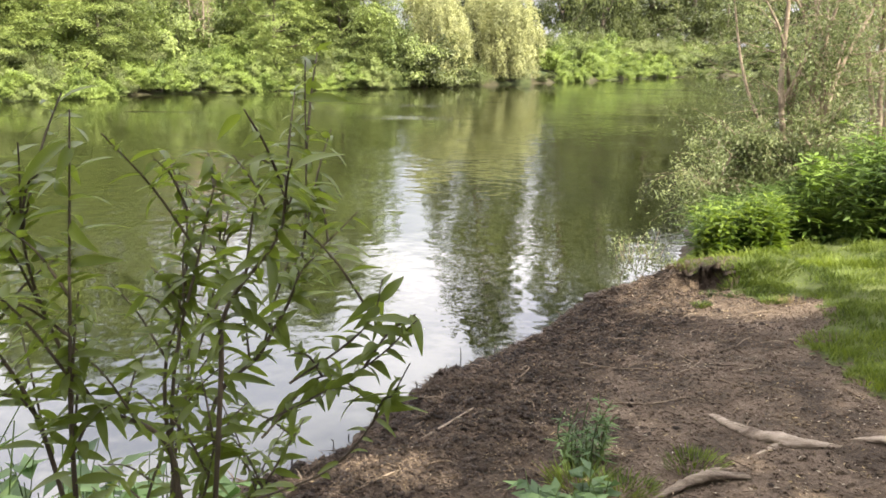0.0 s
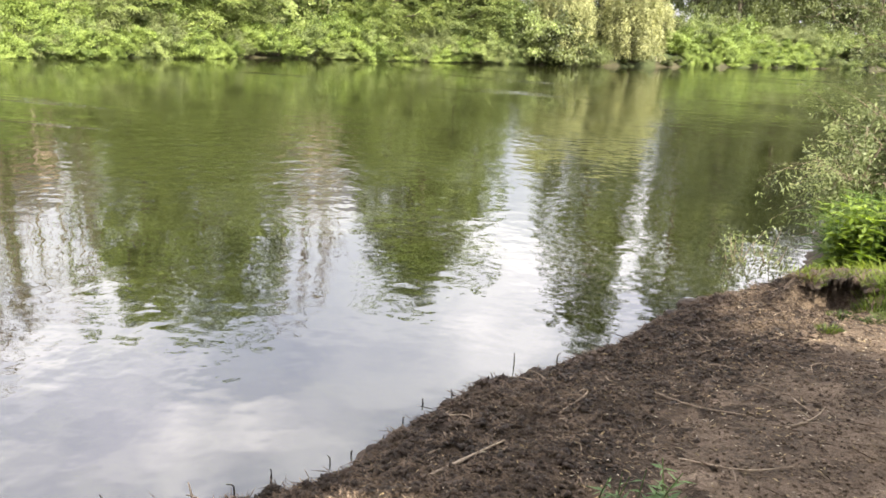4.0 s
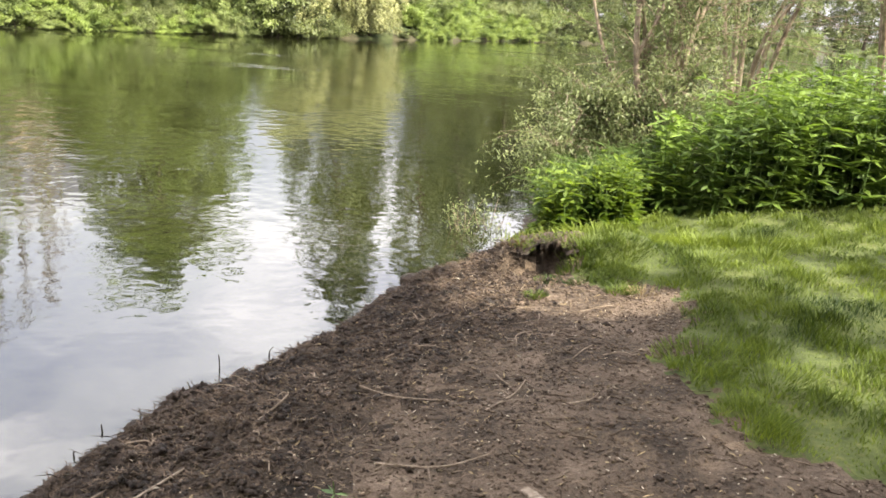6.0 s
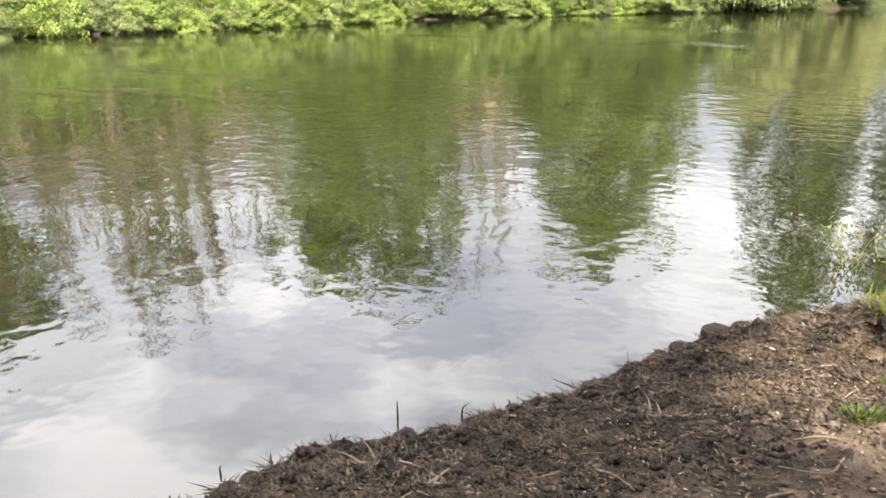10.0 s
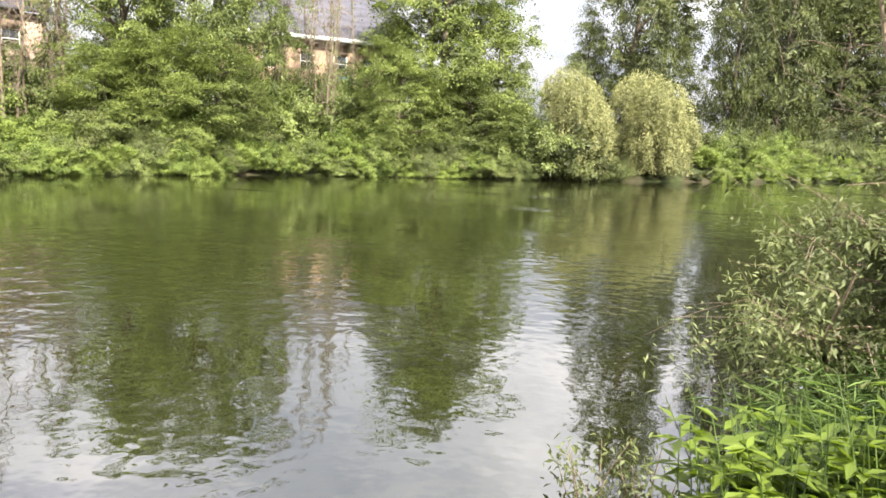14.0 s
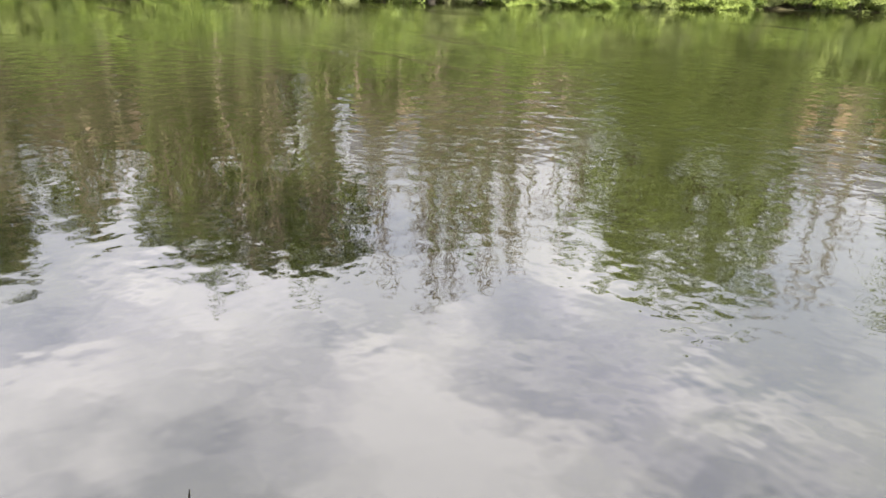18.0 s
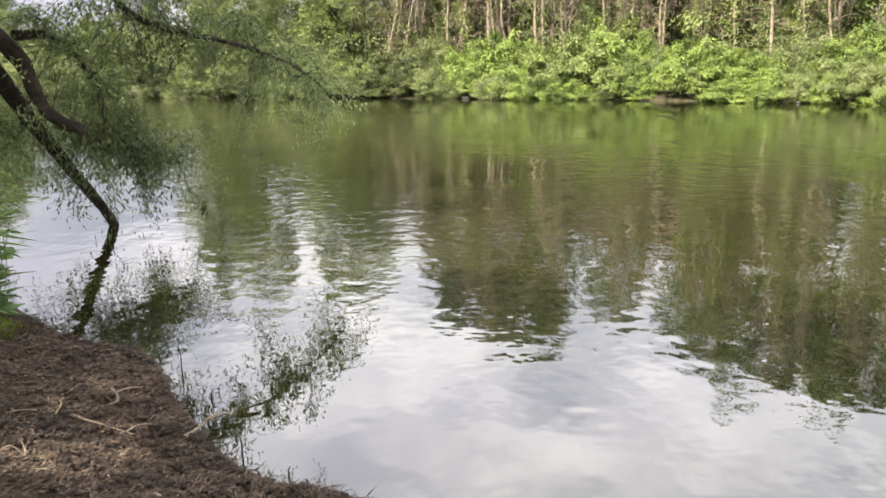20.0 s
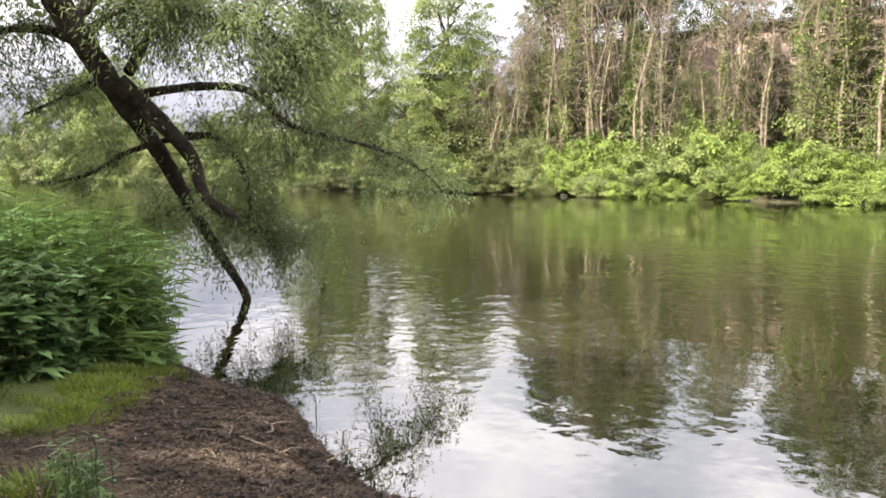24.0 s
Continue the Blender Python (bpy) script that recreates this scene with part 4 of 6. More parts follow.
for i, (x, y, rad, h) in enumerate([(1.84, 5.78, 0.15, 0.13), (2.0, 5.8, 0.15, 0.12), (1.95, 5.98, 0.16, 0.12), (2.2, 5.82, 0.14, 0.11), (2.08, 6.42, 0.22, 0.13), (2.7, 5.6, 0.2, 0.10), (1.43, 5.28, 0.05, 0.08), (1.58, 5.57, 0.07, 0.07), (1.98, 5.42, 0.15, 0.08), (1.93, 5.17, 0.09, 0.08), (1.72, 5.45, 0.05, 0.06), (2.3, 5.2, 0.12, 0.07), (-1.2, 1.95, 0.2, 0.16), (-1.6, 1.8, 0.22, 0.18), (-0.85, 2.0, 0.2, 0.14), (-2.1, 1.68, 0.22, 0.2), (-2.55, 1.5, 0.22, 0.22), (-0.5, 1.95, 0.18, 0.12), (-1.35, 1.75, 0.2, 0.2), (-1.9, 1.6, 0.25, 0.22), (1.9, 4.05, 0.2, 0.08), (2.1, 3.75, 0.2, 0.08),
                                    (2.6, 4.6, 0.25, 0.08), (0.16, 2.55, 0.13, 0.14), (0.32, 2.42, 0.14, 0.09), (0.66, 2.6, 0.12, 0.08),
                                    (2.45, 6.4, 0.25, 0.12), (2.9, 6.2, 0.25, 0.12), (3.3, 6.0, 0.3, 0.12), (1.85, 3.45, 0.15, 0.07)]):
    tussock(x, y, rad, h * (0.42 if x < -0.4 else 0.85), 100 + i, n=int(160 + 7500 * rad * rad * (1.0 if x > 1 else 1.3 if x < -0.4 else 0.6)))
tussock(1.58, 6.36, 0.17, 0.08, 131, L_STRAW, 420, "yellowed grass on the crumbling turf edge")
tussock(2.02, 5.06, 0.10, 0.07, 130, L_STRAW, 70, "small yellowed grass tuft at the edge of the bare soil")


def blade_mesh(name, length, width, mat, curl=0.25, steps=5, tooth=0.0):
    """One leaf with a midrib fold, pointed at both ends and curling down."""
    u = np.linspace(0, 1, steps + 1)
    w = width * 0.5 * np.sin(np.pi * np.clip(u * 0.96 + 0.04, 0, 1)**0.8) + 0.0006
    x = length * u
    z = -curl * length * u**2
    mid = np.stack([x, 0 * x, z], -1)
    left = np.stack([x, w, z + w * 0.35], -1)
    right = np.stack([x, -w, z + w * 0.35], -1)
    b = Build()
    n = steps + 1
    q = np.arange(steps)[:, None]
    b.add(np.vstack([mid, left, right]), np.vstack([np.hstack([q, q + 1, q + 1 + n, q + n]), np.hstack([q + 1, q, q + 2 * n, q + 1 + 2 * n])]))
    return b.mesh(name, mat, True)


SPRIG_LEAF = [blade_mesh("leaf", ln, wd, L_SPRIG, cu) for ln, wd, cu in ((0.040, 0.0100, 0.3), (0.034, 0.0095, 0.45), (0.046, 0.0105, 0.4), (0.027, 0.0085, 0.15))]


def sapling(x, y, seed, stems, label):
    """A young osier: thin leaning stems, each with narrow leaves set singly round it and short leafy side shoots."""
    r = np.random.default_rng(seed)
    thing = tagged(new("willow_sapling"), label, "sapling")
    foot = np.array([x, y, gz(x, y)])
    thing.matrix_basis = pose(*foot)

    def leafy(stem, axis, first, count, size):
        for k in range(count):
            u = min(0.999, first + (1 - first) * max(0.0, (k + r.uniform(-0.4, 0.4)) / count)) * (len(axis) - 1)
            p = axis[int(u)] * (1 - u % 1) + axis[int(u) + 1] * (u % 1) + r.normal(0, 0.002, 3)
            leaf = new("leaf", SPRIG_LEAF[r.integers(4)])
            leaf.parent = stem
            leaf.matrix_basis = pose(*p, r.normal(0, 30), r.uniform(-45, 30), k * 137.5 + r.normal(0, 30)) @ Matrix.Scale(size * r.uniform(0.6, 1.15), 4)

    for pts, grounded, count in stems:
        path = [np.array(p) - foot for p in pts]
        if grounded:
            path.insert(0, np.array([*r.normal(0, 0.05, 2), -0.05]))
            path.insert(1, (path[0] * 0.45 + path[1] * 0.55) + (*r.normal(0, 0.03, 2), 0.1))
        axis = smooth_line(path, 9)
        b = Build()
        tube(b, axis, 0.0042 if grounded else 0.0016, 0.0007, 6)
        stem = part("stem", b, BARK, thing, smooth=True)
        leafy(stem, axis, 0.42 if grounded else 0.1, int(count * 1.3), 1.0)
        for k in range(6 if grounded else 1):
            i = r.integers(len(axis) // 2, len(axis) - 1)
            d = ball(r, 1)[0] * (0.7, 1, 0.4) + (-0.1, 0, 0.8)
            ln = r.uniform(0.06, 0.13)
            sub = smooth_line([axis[i], axis[i] + d * ln * 0.5 + (0, 0, 0.01), axis[i] + d * ln], 4)
            bt = Build()
            tube(bt, sub, 0.0016, 0.0007, 5)
            shoot = part("side_shoot", bt, BARK, thing, smooth=True)
            leafy(shoot, sub, 0.12, int(70 * ln) + 4, 0.85)
    return thing


sapling(-0.80, 0.36, 3, [
    ([(-0.62, 0.31, 1.93), (-0.54, 0.29, 2.06), (-0.49, 0.28, 2.17), (-0.48, 0.28, 2.37)], True, 46),
    ([(-0.50, 0.28, 2.16), (-0.47, 0.28, 2.18), (-0.43, 0.28, 2.22)], False, 7),
    ([(-0.65, 0.29, 1.96), (-0.60, 0.28, 2.17), (-0.57, 0.27, 2.26)], True, 40),
    ([(-0.69, 0.38, 1.87), (-0.64, 0.41, 2.07), (-0.61, 0.43, 2.22)], True, 40),
    ([(-0.53, 0.26, 1.99), (-0.45, 0.22, 2.05), (-0.40, 0.21, 2.09), (-0.36, 0.18, 2.14)], False, 20),
    ([(-0.50, 0.25, 2.04), (-0.44, 0.23, 2.09), (-0.41, 0.24, 2.12), (-0.40, 0.24, 2.16)], False, 16),
    ([(-0.53, 0.24, 1.98), (-0.47, 0.27, 2.04), (-0.40, 0.24, 2.02)], False, 14),
    ([(-0.60, 0.30, 1.85), (-0.47, 0.28, 1.92), (-0.40, 0.24, 2.02), (-0.37, 0.22, 2.08)], False, 10),
    ([(-0.63, 0.25, 1.91), (-0.69, 0.20, 2.04), (-0.71, 0.16, 2.18), (-0.70, 0.15, 2.30)], True, 42),
    ([(-0.68, 0.14, 1.98), (-0.66, 0.13, 2.15), (-0.64, 0.13, 2.33)], True, 44),
    ([(-0.66, 0.30, 1.96), (-0.63, 0.31, 2.12), (-0.62, 0.31, 2.24)], True, 24),
    ([(-0.55, 0.18, 2.05), (-0.54, 0.18, 2.14), (-0.49, 0.18, 2.21), (-0.47, 0.18, 2.26)], True, 40),
    ([(-0.75, 0.22, 1.95), (-0.78, 0.18, 2.12), (-0.80, 0.14, 2.24)], True, 34),
    ([(-0.66, 0.26, 1.75), (-0.60, 0.24, 1.90), (-0.57, 0.22, 2.00)], True, 34),
    ([(-0.76, 0.40, 1.72), (-0.72, 0.44, 1.88), (-0.70, 0.47, 2.00)], True, 30),
    ([(-0.64, 0.40, 1.70), (-0.57, 0.40, 1.84), (-0.52, 0.38, 1.93)], True, 30)],
    "young willow sapling with narrow green leaves on thin leaning stems")


def stand(name, x, y, radius, count, seed, height, mat, blades, ln, wd, label, lean=0.2, reach=1.0, category="plant", group=""):
    """Upright leafy stalks in a stand: nettles, balsam or reeds."""
    r = np.random.default_rng(seed)
    thing = tagged(new(name), label, category, group)
    thing.matrix_basis = pose(x, y, 0)
    bs, bl = Build(), Build()
    for k in range(count):
        a, d = r.uniform(0, 2 * np.pi), radius * math.sqrt(r.uniform())
        px, py = d * math.cos(a), d * math.sin(a) * reach
        if -offset_from(NEAR, np.array([x + px]), np.array([y + py]))[0] < 0.05:
            continue
        z = gz(x + px, y + py)
        h = r.uniform(*height)
        tip = np.array([px, py, z]) + (r.normal(0, lean) * h + 0.25 * lean * px, r.normal(0, lean) * h, h)
        axis = smooth_line([(px, py, z - 0.03), (np.array([px, py, z]) + tip) / 2 + r.normal(0, 0.03, 3), tip], 4)
        tube(bs, axis, 0.0045, 0.0015, 4)
        n = blades
        u = np.sort(r.uniform(0.15, 1, n))
        i = (u * (len(axis) - 1)).astype(int)
        t = r.uniform(0, 2 * np.pi, n)
        out = np.stack([np.cos(t), np.sin(t), r.uniform(-0.35, 0.5, n)], -1)
        f = np.stack([-np.cos(t) * 0.3, -np.sin(t) * 0.3, np.ones(n)], -1) + r.normal(0, 0.25, (n, 3))
        leaves(bl, axis[i], out, f, r.uniform(*ln, n) * (1.15 - 0.5 * u), r.uniform(*wd, n) * (1.15 - 0.5 * u), 0.14)
    tagged(part("stalk_mass", bs, L_REED, thing), kind="stuff")
    tagged(part("foliage", bl, mat, thing), kind="stuff")
    return thing


# the bright low bush by the hollow, and the large dark one behind the turf
stand("balsam_clump", 2.27, 7.02, 0.41, 210, 51, (0.40, 0.76), L_BALSAM, 20, (0.09, 0.16), (0.03, 0.055), "bright green leafy balsam clump at the edge of the turf", 0.14, 0.8)
stand("balsam_clump", 3.1, 7.72, 0.4, 90, 69, (0.3, 0.6), L_WEED, 18, (0.13, 0.21), (0.036, 0.058), "dark green nettles and balsam behind the turf", 0.13, 0.8)
stand("balsam_clump", 3.75, 7.6, 0.72, 200, 52, (0.7, 1.05), L_WEED, 20, (0.13, 0.23), (0.036, 0.058), "tall dark green nettles and balsam behind the turf", 0.13, 0.8)
stand("nettle_bed", 4.7, 7.75, 1.0, 280, 53, (0.85, 1.35), L_WEED, 22, (0.14, 0.25), (0.04, 0.062), "tall dark green nettles and balsam behind the turf", 0.13, 0.9)
stand("nettle_bed", 6.4, 7.9, 1.4, 300, 54, (0.9, 1.45), L_WEED, 26, (0.10, 0.18), (0.04, 0.07), "tall leafy weeds at the edge of the lawn", 0.13, 0.9)
stand("reed_bed", 2.75, 8.45, 0.5, 150, 73, (0.3, 0.65), L_REED, 9, (0.18, 0.4), (0.010, 0.018), "long grass and reeds under the sallow", 0.25, 0.9)
stand("reed_bed", 3.15, 9.3, 0.6, 170, 74, (0.3, 0.6), L_REED, 9, (0.18, 0.4), (0.010, 0.018), "long grass and reeds under the sallow", 0.25, 0.9)
# the left bank
stand("nettle_bed", -1.55, 1.02, 0.6, 210, 55, (0.5, 0.85), L_NETTLE, 26, (0.10, 0.17), (0.05, 0.085), "dense dark green nettles on the grassy bank", 0.12, 0.7)
stand("nettle_bed", -2.5, 0.75, 0.85, 300, 56, (0.75, 1.2), L_NETTLE, 26, (0.10, 0.16), (0.045, 0.075), "dense dark green nettles on the grassy bank", 0.12, 0.8)
stand("nettle_bed", -0.95, 1.0, 0.40, 110, 67, (0.35, 0.62), L_NETTLE, 24, (0.10, 0.17), (0.05, 0.085), "dense dark green nettles on the grassy bank", 0.12, 0.9)
stand("nettle_clump", 0.02, 1.98, 0.15, 16, 68, (0.2, 0.36), L_NETTLE, 18, (0.09, 0.14), (0.045, 0.07), "low green nettle clump beside the path", 0.12)
stand("nettle_bed", -1.6, 0.3, 0.6, 200, 66, (0.75, 1.15), L_NETTLE, 26, (0.10, 0.17), (0.05, 0.08), "dense dark green nettles on the grassy bank", 0.12, 0.8)
stand("reed_bed", -2.42, 0.92, 0.5, 320, 57, (0.65, 1.2), L_REED, 11, (0.22, 0.5), (0.012, 0.022), "tall arching reed grass at the water's edge", 0.22, 0.8)
stand("reed_bed", -3.35, -0.2, 0.7, 330, 58, (0.8, 1.35), L_REED, 10, (0.22, 0.5), (0.012, 0.022), "tall arching reed grass at the water's edge", 0.22, 0.9)
stand("weed", 0.2, 2.78, 0.10, 18, 59, (0.15, 0.34), L_NETTLE, 16, (0.05, 0.10), (0.008, 0.02), "thin green weed growing out of the bare soil", 0.1)


def sallow(name, seed, stems, height, spread, n, label, drop=0.0, dead=0.5, bare=0.0):
    """A straggling grey willow: several crooked stems, side shoots and sparse small leaves, with dead twigs low down."""
    r = np.random.default_rng(seed)
    thing = tagged(new(name), label, "shrub")
    bl, bt = Build(), Build()
    shoots = []
    for s in range(stems):
        a = 2 * np.pi * s / stems + r.normal(0, 0.4)
        h, out = height * r.uniform(0.6, 1.0), spread * r.uniform(0.45, 1.1)
        tip = np.array([math.cos(a) * out, math.sin(a) * out, h])
        axis = smooth_line([(0.12 * math.cos(a), 0.12 * math.sin(a), -0.2), tip * (0.25, 0.25, 0.38) + r.normal(0, 0.12, 3), tip * (0.6, 0.6, 0.75) + r.normal(0, 0.15, 3), tip], 6)
        b = Build()
        tube(b, axis, 0.018 + 0.0065 * height, 0.006, 7, 0.06, r)
        part("stem", b, TWIG, thing, smooth=True)
        for k in range(16):
            i = r.integers(5, len(axis))
            d = ball(r, 1)[0] * (1, 1, 0.7) + (0.4 * math.cos(a), 0.4 * math.sin(a), 0.25)
            ln = r.uniform(0.5, 1.5) * height / 4
            sub = smooth_line([axis[i], axis[i] + d * ln * 0.5 + r.normal(0, 0.05, 3), axis[i] + d * ln + (0, 0, -0.1 * ln)], 4)
            tube(bt, sub, 0.008, 0.002, 5)
            shoots.append(sub)
            for q in range(4):
                j = r.integers(2, len(sub))
                e = ball(r, 1)[0] * 0.8 + d * 0.5
                l2 = r.uniform(0.25, 0.6)
                s2 = smooth_line([sub[j], sub[j] + e * l2 * 0.5, sub[j] + e * l2 + (0, 0, -0.06)], 3)
                tube(bt, s2, 0.003, 0.001, 4)
                shoots.append(s2)
    for k in range(int(240 * dead)):
        a, d = r.uniform(0, 2 * np.pi), r.uniform(0.2, 1.0) * spread * 0.85
        p = np.array([math.cos(a) * d, math.sin(a) * d, r.uniform(0.1, 0.35) * height])
        e = ball(r, 1)[0] * (1, 1, 0.5)
        l2 = r.uniform(0.3, 0.9)
        tube(bt, smooth_line([p, p + e * l2 * 0.5 + r.normal(0, 0.06, 3), p + e * l2], 3), 0.006, 0.002, 4)
    tagged(part("twig_mass", bt, TWIG, thing, smooth=True), kind="stuff")
    w = r.integers(0, len(shoots), n)
    pts = np.array([shoots[i][r.integers(0, len(shoots[i]))] for i in w])
    at = pts + r.normal(0, 0.048, (n, 3)) * (1, 1, 0.9) * max(1, height / 4)
    at[:, 2] -= drop * r.uniform(0, 1, n) * np.hypot(at[:, 0], at[:, 1])
    at = at[at[:, 2] > max(0.05, bare * height)]
    m = len(at)
    leaves(bl, at, ball(r, m) + (0, 0, -0.25), ball(r, m) * 0.7 + (0, 0, 0.9), r.uniform(0.035, 0.08, m), r.uniform(0.013, 0.024, m))
    tagged(part("foliage", bl, L_SALLOW, thing), kind="stuff")
    return thing


tall_sallow = set_at(sallow("sallow_shrub", 61, 7, 4.2, 1.2, 18000, "straggling grey-green sallow with pale bare twigs over the water", 0.25, 0.1), 3.95, 9.95, gz(3.95, 9.95), 20)
for pts, r0, r1 in (([(3.72, 9.80, 0.3), (3.66, 9.82, 1.1), (3.52, 9.86, 2.1), (3.50, 9.9, 3.2), (3.3, 9.9, 4.6)], 0.055, 0.016), ([(3.64, 9.83, 1.05), (3.3, 9.95, 1.6), (3.05, 10.05, 2.3), (2.85, 10.1, 3.3)], 0.034, 0.010),
                    ([(3.56, 9.85, 1.8), (3.85, 9.9, 2.5), (3.95, 10.0, 3.6)], 0.028, 0.008)):
    b = Build()
    back = np.array(tall_sallow.matrix_basis.inverted())
    tube(b, smooth_line(np.c_[np.array(pts), np.ones(len(pts))] @ back[:3].T, 6), r0, r1, 8, 0.06, np.random.default_rng(66))
    part("stem", b, TWIG, tall_sallow, smooth=True)
set_at(sallow("sallow_shrub", 62, 7, 1.6, 0.85, 30000, "low tangled sallow with dry twigs hanging to the water", 0.2, 0.35), 3.45, 9.35, 0.15, 75)
set_at(sallow("sallow_tree", 63, 7, 5.5, 2.2, 34000, "pale twiggy sallow tree with yellowish leaves", 0.0, 0.0, 0.38), 6.4, 12.6, gz(6.4, 12.6), 140)
set_at(sallow("sallow_tree", 64, 7, 6.0, 2.6, 36000, "pale twiggy sallow tree with yellowish leaves", 0.0, 0.0, 0.3), 10.0, 14.0, gz(10, 14.0), 250)
set_at(sallow("sallow_tree", 65, 6, 5.0, 2.2, 20000, "pale twiggy sallow tree with yellowish leaves", 0.0, 0.0, 0.3), 9.0, 10.5, gz(9, 10.5), 30)


def water_sprig(x, y, seed, height, label):
    r = np.random.default_rng(seed)
    thing = tagged(new("water_sprig"), label, "twig")
    thing.matrix_basis = pose(x, y, -0.1)
    b, bl = Build(), Build()
    for k in range(9):
        e = ball(r, 1)[0] * (0.2, 0.2, 0.12) + (0, 0, height * r.uniform(0.4, 1))
        ax = smooth_line([(0, 0, -0.1), e * 0.5 + r.normal(0, 0.03, 3), e + (0, 0, 0.1)], 4)
        tube(b, ax, 0.007, 0.002, 4)
        n = 30
        leaves(bl, ax[r.integers(3, len(ax), n)] + r.normal(0, 0.05, (n, 3)), ball(r, n), ball(r, n) + (0, 0, 1), r.uniform(0.03, 0.06, n), r.uniform(0.012, 0.02, n))
    tagged(part("twig_mass", b, TWIG, thing), kind="stuff")
    tagged(part("foliage", bl, L_SALLOW, thing), kind="stuff")


water_sprig(1.46, 8.45, 71, 0.34, "small leafy twigs sticking out of the shallow water")
water_sprig(1.75, 8.6, 72, 0.28, "small leafy twigs sticking out of the shallow water")


# the places on the soil that the sun reaches through gaps in the crown
FLECKS = [(1.64, 5.15, 0.30), (1.99, 4.99, 0.2), (1.24, 5.45, 0.28), (1.34, 5.95, 0.26), (1.54, 6.45, 0.34), (-0.78, 3.02, 0.2), (2.2, 5.85, 0.3), (2.9, 5.5, 0.36), (3.0, 4.6, 0.3), (2.4, 6.7, 0.5), (3.6, 6.3, 0.5), (2.5, 3.7, 0.3), (2.1, 7.0, 0.6)]
BEAMS = [(x, y, gz(x, y), rad) for x, y, rad in FLECKS]


def out_of_beams(p):
    """False for leaves that hang in one of those sunbeams."""
    keep = np.ones(len(p), bool)
    d = np.array(sun_dir)
    for x, y, z, rad in BEAMS:
        w = p - (x, y, z)
        keep &= np.linalg.norm(w - np.outer(w @ d, d), axis=1) > rad * 1.25
    return keep


# ---------------------------------------------------------------- the willow whose heavy limb dips into the river


def leaning_willow():
    r = np.random.default_rng(81)
    thing = tagged(new("leaning_willow"), "old dark-barked willow with a heavy limb dipping into the river", "tree")
    
    def spot(bearing, rise, d):
        a = radians(bearing)
        return (2.69 - d * math.sin(a), 4.60 + d * math.cos(a), 1.81 + d * math.tan(radians(rise)))

    main = smooth_line([(-2.9, -4.6, 0.4), (-2.8, -4.0, 2.6), (-3.2, -2.6, 4.6), spot(128.2, 14.5, 8.3), spot(126.2, 10.9, 8.4), spot(124.6, 8.2, 8.55), spot(122.9, 5.3, 8.75), spot(121.2, 2.6, 9.0),
                        spot(119.6, -0.1, 9.3), spot(118.1, -3.2, 9.7), spot(116.6, -5.9, 10.1), spot(114.6, -9.6, 10.65), (-7.2, 0.05, -0.5)], 6)
    b = Build()
    tube(b, main, 0.185, 0.045, 12, 0.06, r, 0.9)
    part("trunk", b, BARK_DARK, thing, smooth=True)
    shoots = []

    def limb(pts, r0, r1):
        b = Build()
        ax = smooth_line(pts, 6)
        tube(b, ax, r0, r1, 8, 0.05, r)
        part("limb", b, BARK_DARK, thing, smooth=True)
        shoots.append(ax)
        return ax

    limb([spot(122.7, 5.9, 8.6), spot(119.9, 3.0, 8.6), spot(118.1, 0.7, 8.7), spot(117.2, -2.2, 8.8), spot(115.3, -3.5, 8.9)], 0.105, 0.045)
    limb([spot(121.4, 5.1, 8.8), spot(117.5, 5.7, 8.8), spot(114.4, 5.6, 8.8), spot(112.8, 4.6, 8.8), spot(111.7, 3.4, 8.9), spot(109.3, 2.4, 9.1), spot(106.8, 1.9, 9.3), spot(104.5, 1.2, 9.6), spot(102.4, 0.3, 9.8), spot(100.7, -1.0, 10.0), spot(99.7, -2.3, 10.0)], 0.05, 0.008)
    limb([spot(113.6, 5.3, 8.7), spot(112.3, 5.5, 8.8), spot(110.8, 5.9, 8.9), spot(110.3, 7.5, 9.0), spot(112.4, 9.6, 9.1), spot(114.2, 12, 9.2)], 0.035, 0.01)
    limb([spot(112.6, 4.9, 8.6), spot(111.8, 7.4, 8.8), spot(109.5, 9.5, 9.0), spot(107.5, 11.0, 9.2)], 0.035, 0.01)
    limb([spot(118.4, 2.2, 9.0), spot(116.3, 2.1, 9.2), spot(114.6, -0.2, 9.3), spot(114.1, -2.2, 9.4), spot(114.3, -3.7, 9.5)], 0.05, 0.012)
    limb([spot(117.0, -3.0, 9.8), spot(114.2, -4.4, 9.8), spot(112.2, -5.6, 9.9), spot(110.2, -5.9, 9.9)], 0.04, 0.012)
    limb([spot(122, 6.5, 8.9), spot(120.2, 9.5, 9.2), spot(118, 12, 9.4), spot(116, 14.5, 9.6)], 0.06, 0.015)
    limb([spot(124, 8, 8.6), spot(127, 9, 9.0), spot(130, 8.5, 9.4), spot(133, 6, 9.8)], 0.07, 0.015)
    limb([spot(125.5, 9.5, 8.5), spot(122.5, 12.5, 8.8), spot(118.5, 14, 9.0), spot(113.5, 14, 9.0), spot(108.5, 12.5, 9.0)], 0.07, 0.012)
    limb([spot(119.5, 2.0, 9.2), spot(122.5, 1.0, 9.6), spot(125, -0.5, 10.0), spot(128, -1.0, 10.4)], 0.04, 0.012)
    limb([spot(118.2, -2.8, 9.7), spot(120.2, -3.4, 9.9), spot(121.6, -4.8, 10.0)], 0.03, 0.01)
    limb([spot(123.4, 6.2, 9.0), spot(125.5, 5.0, 9.4), spot(128.5, 3.5, 9.8)], 0.05, 0.012)
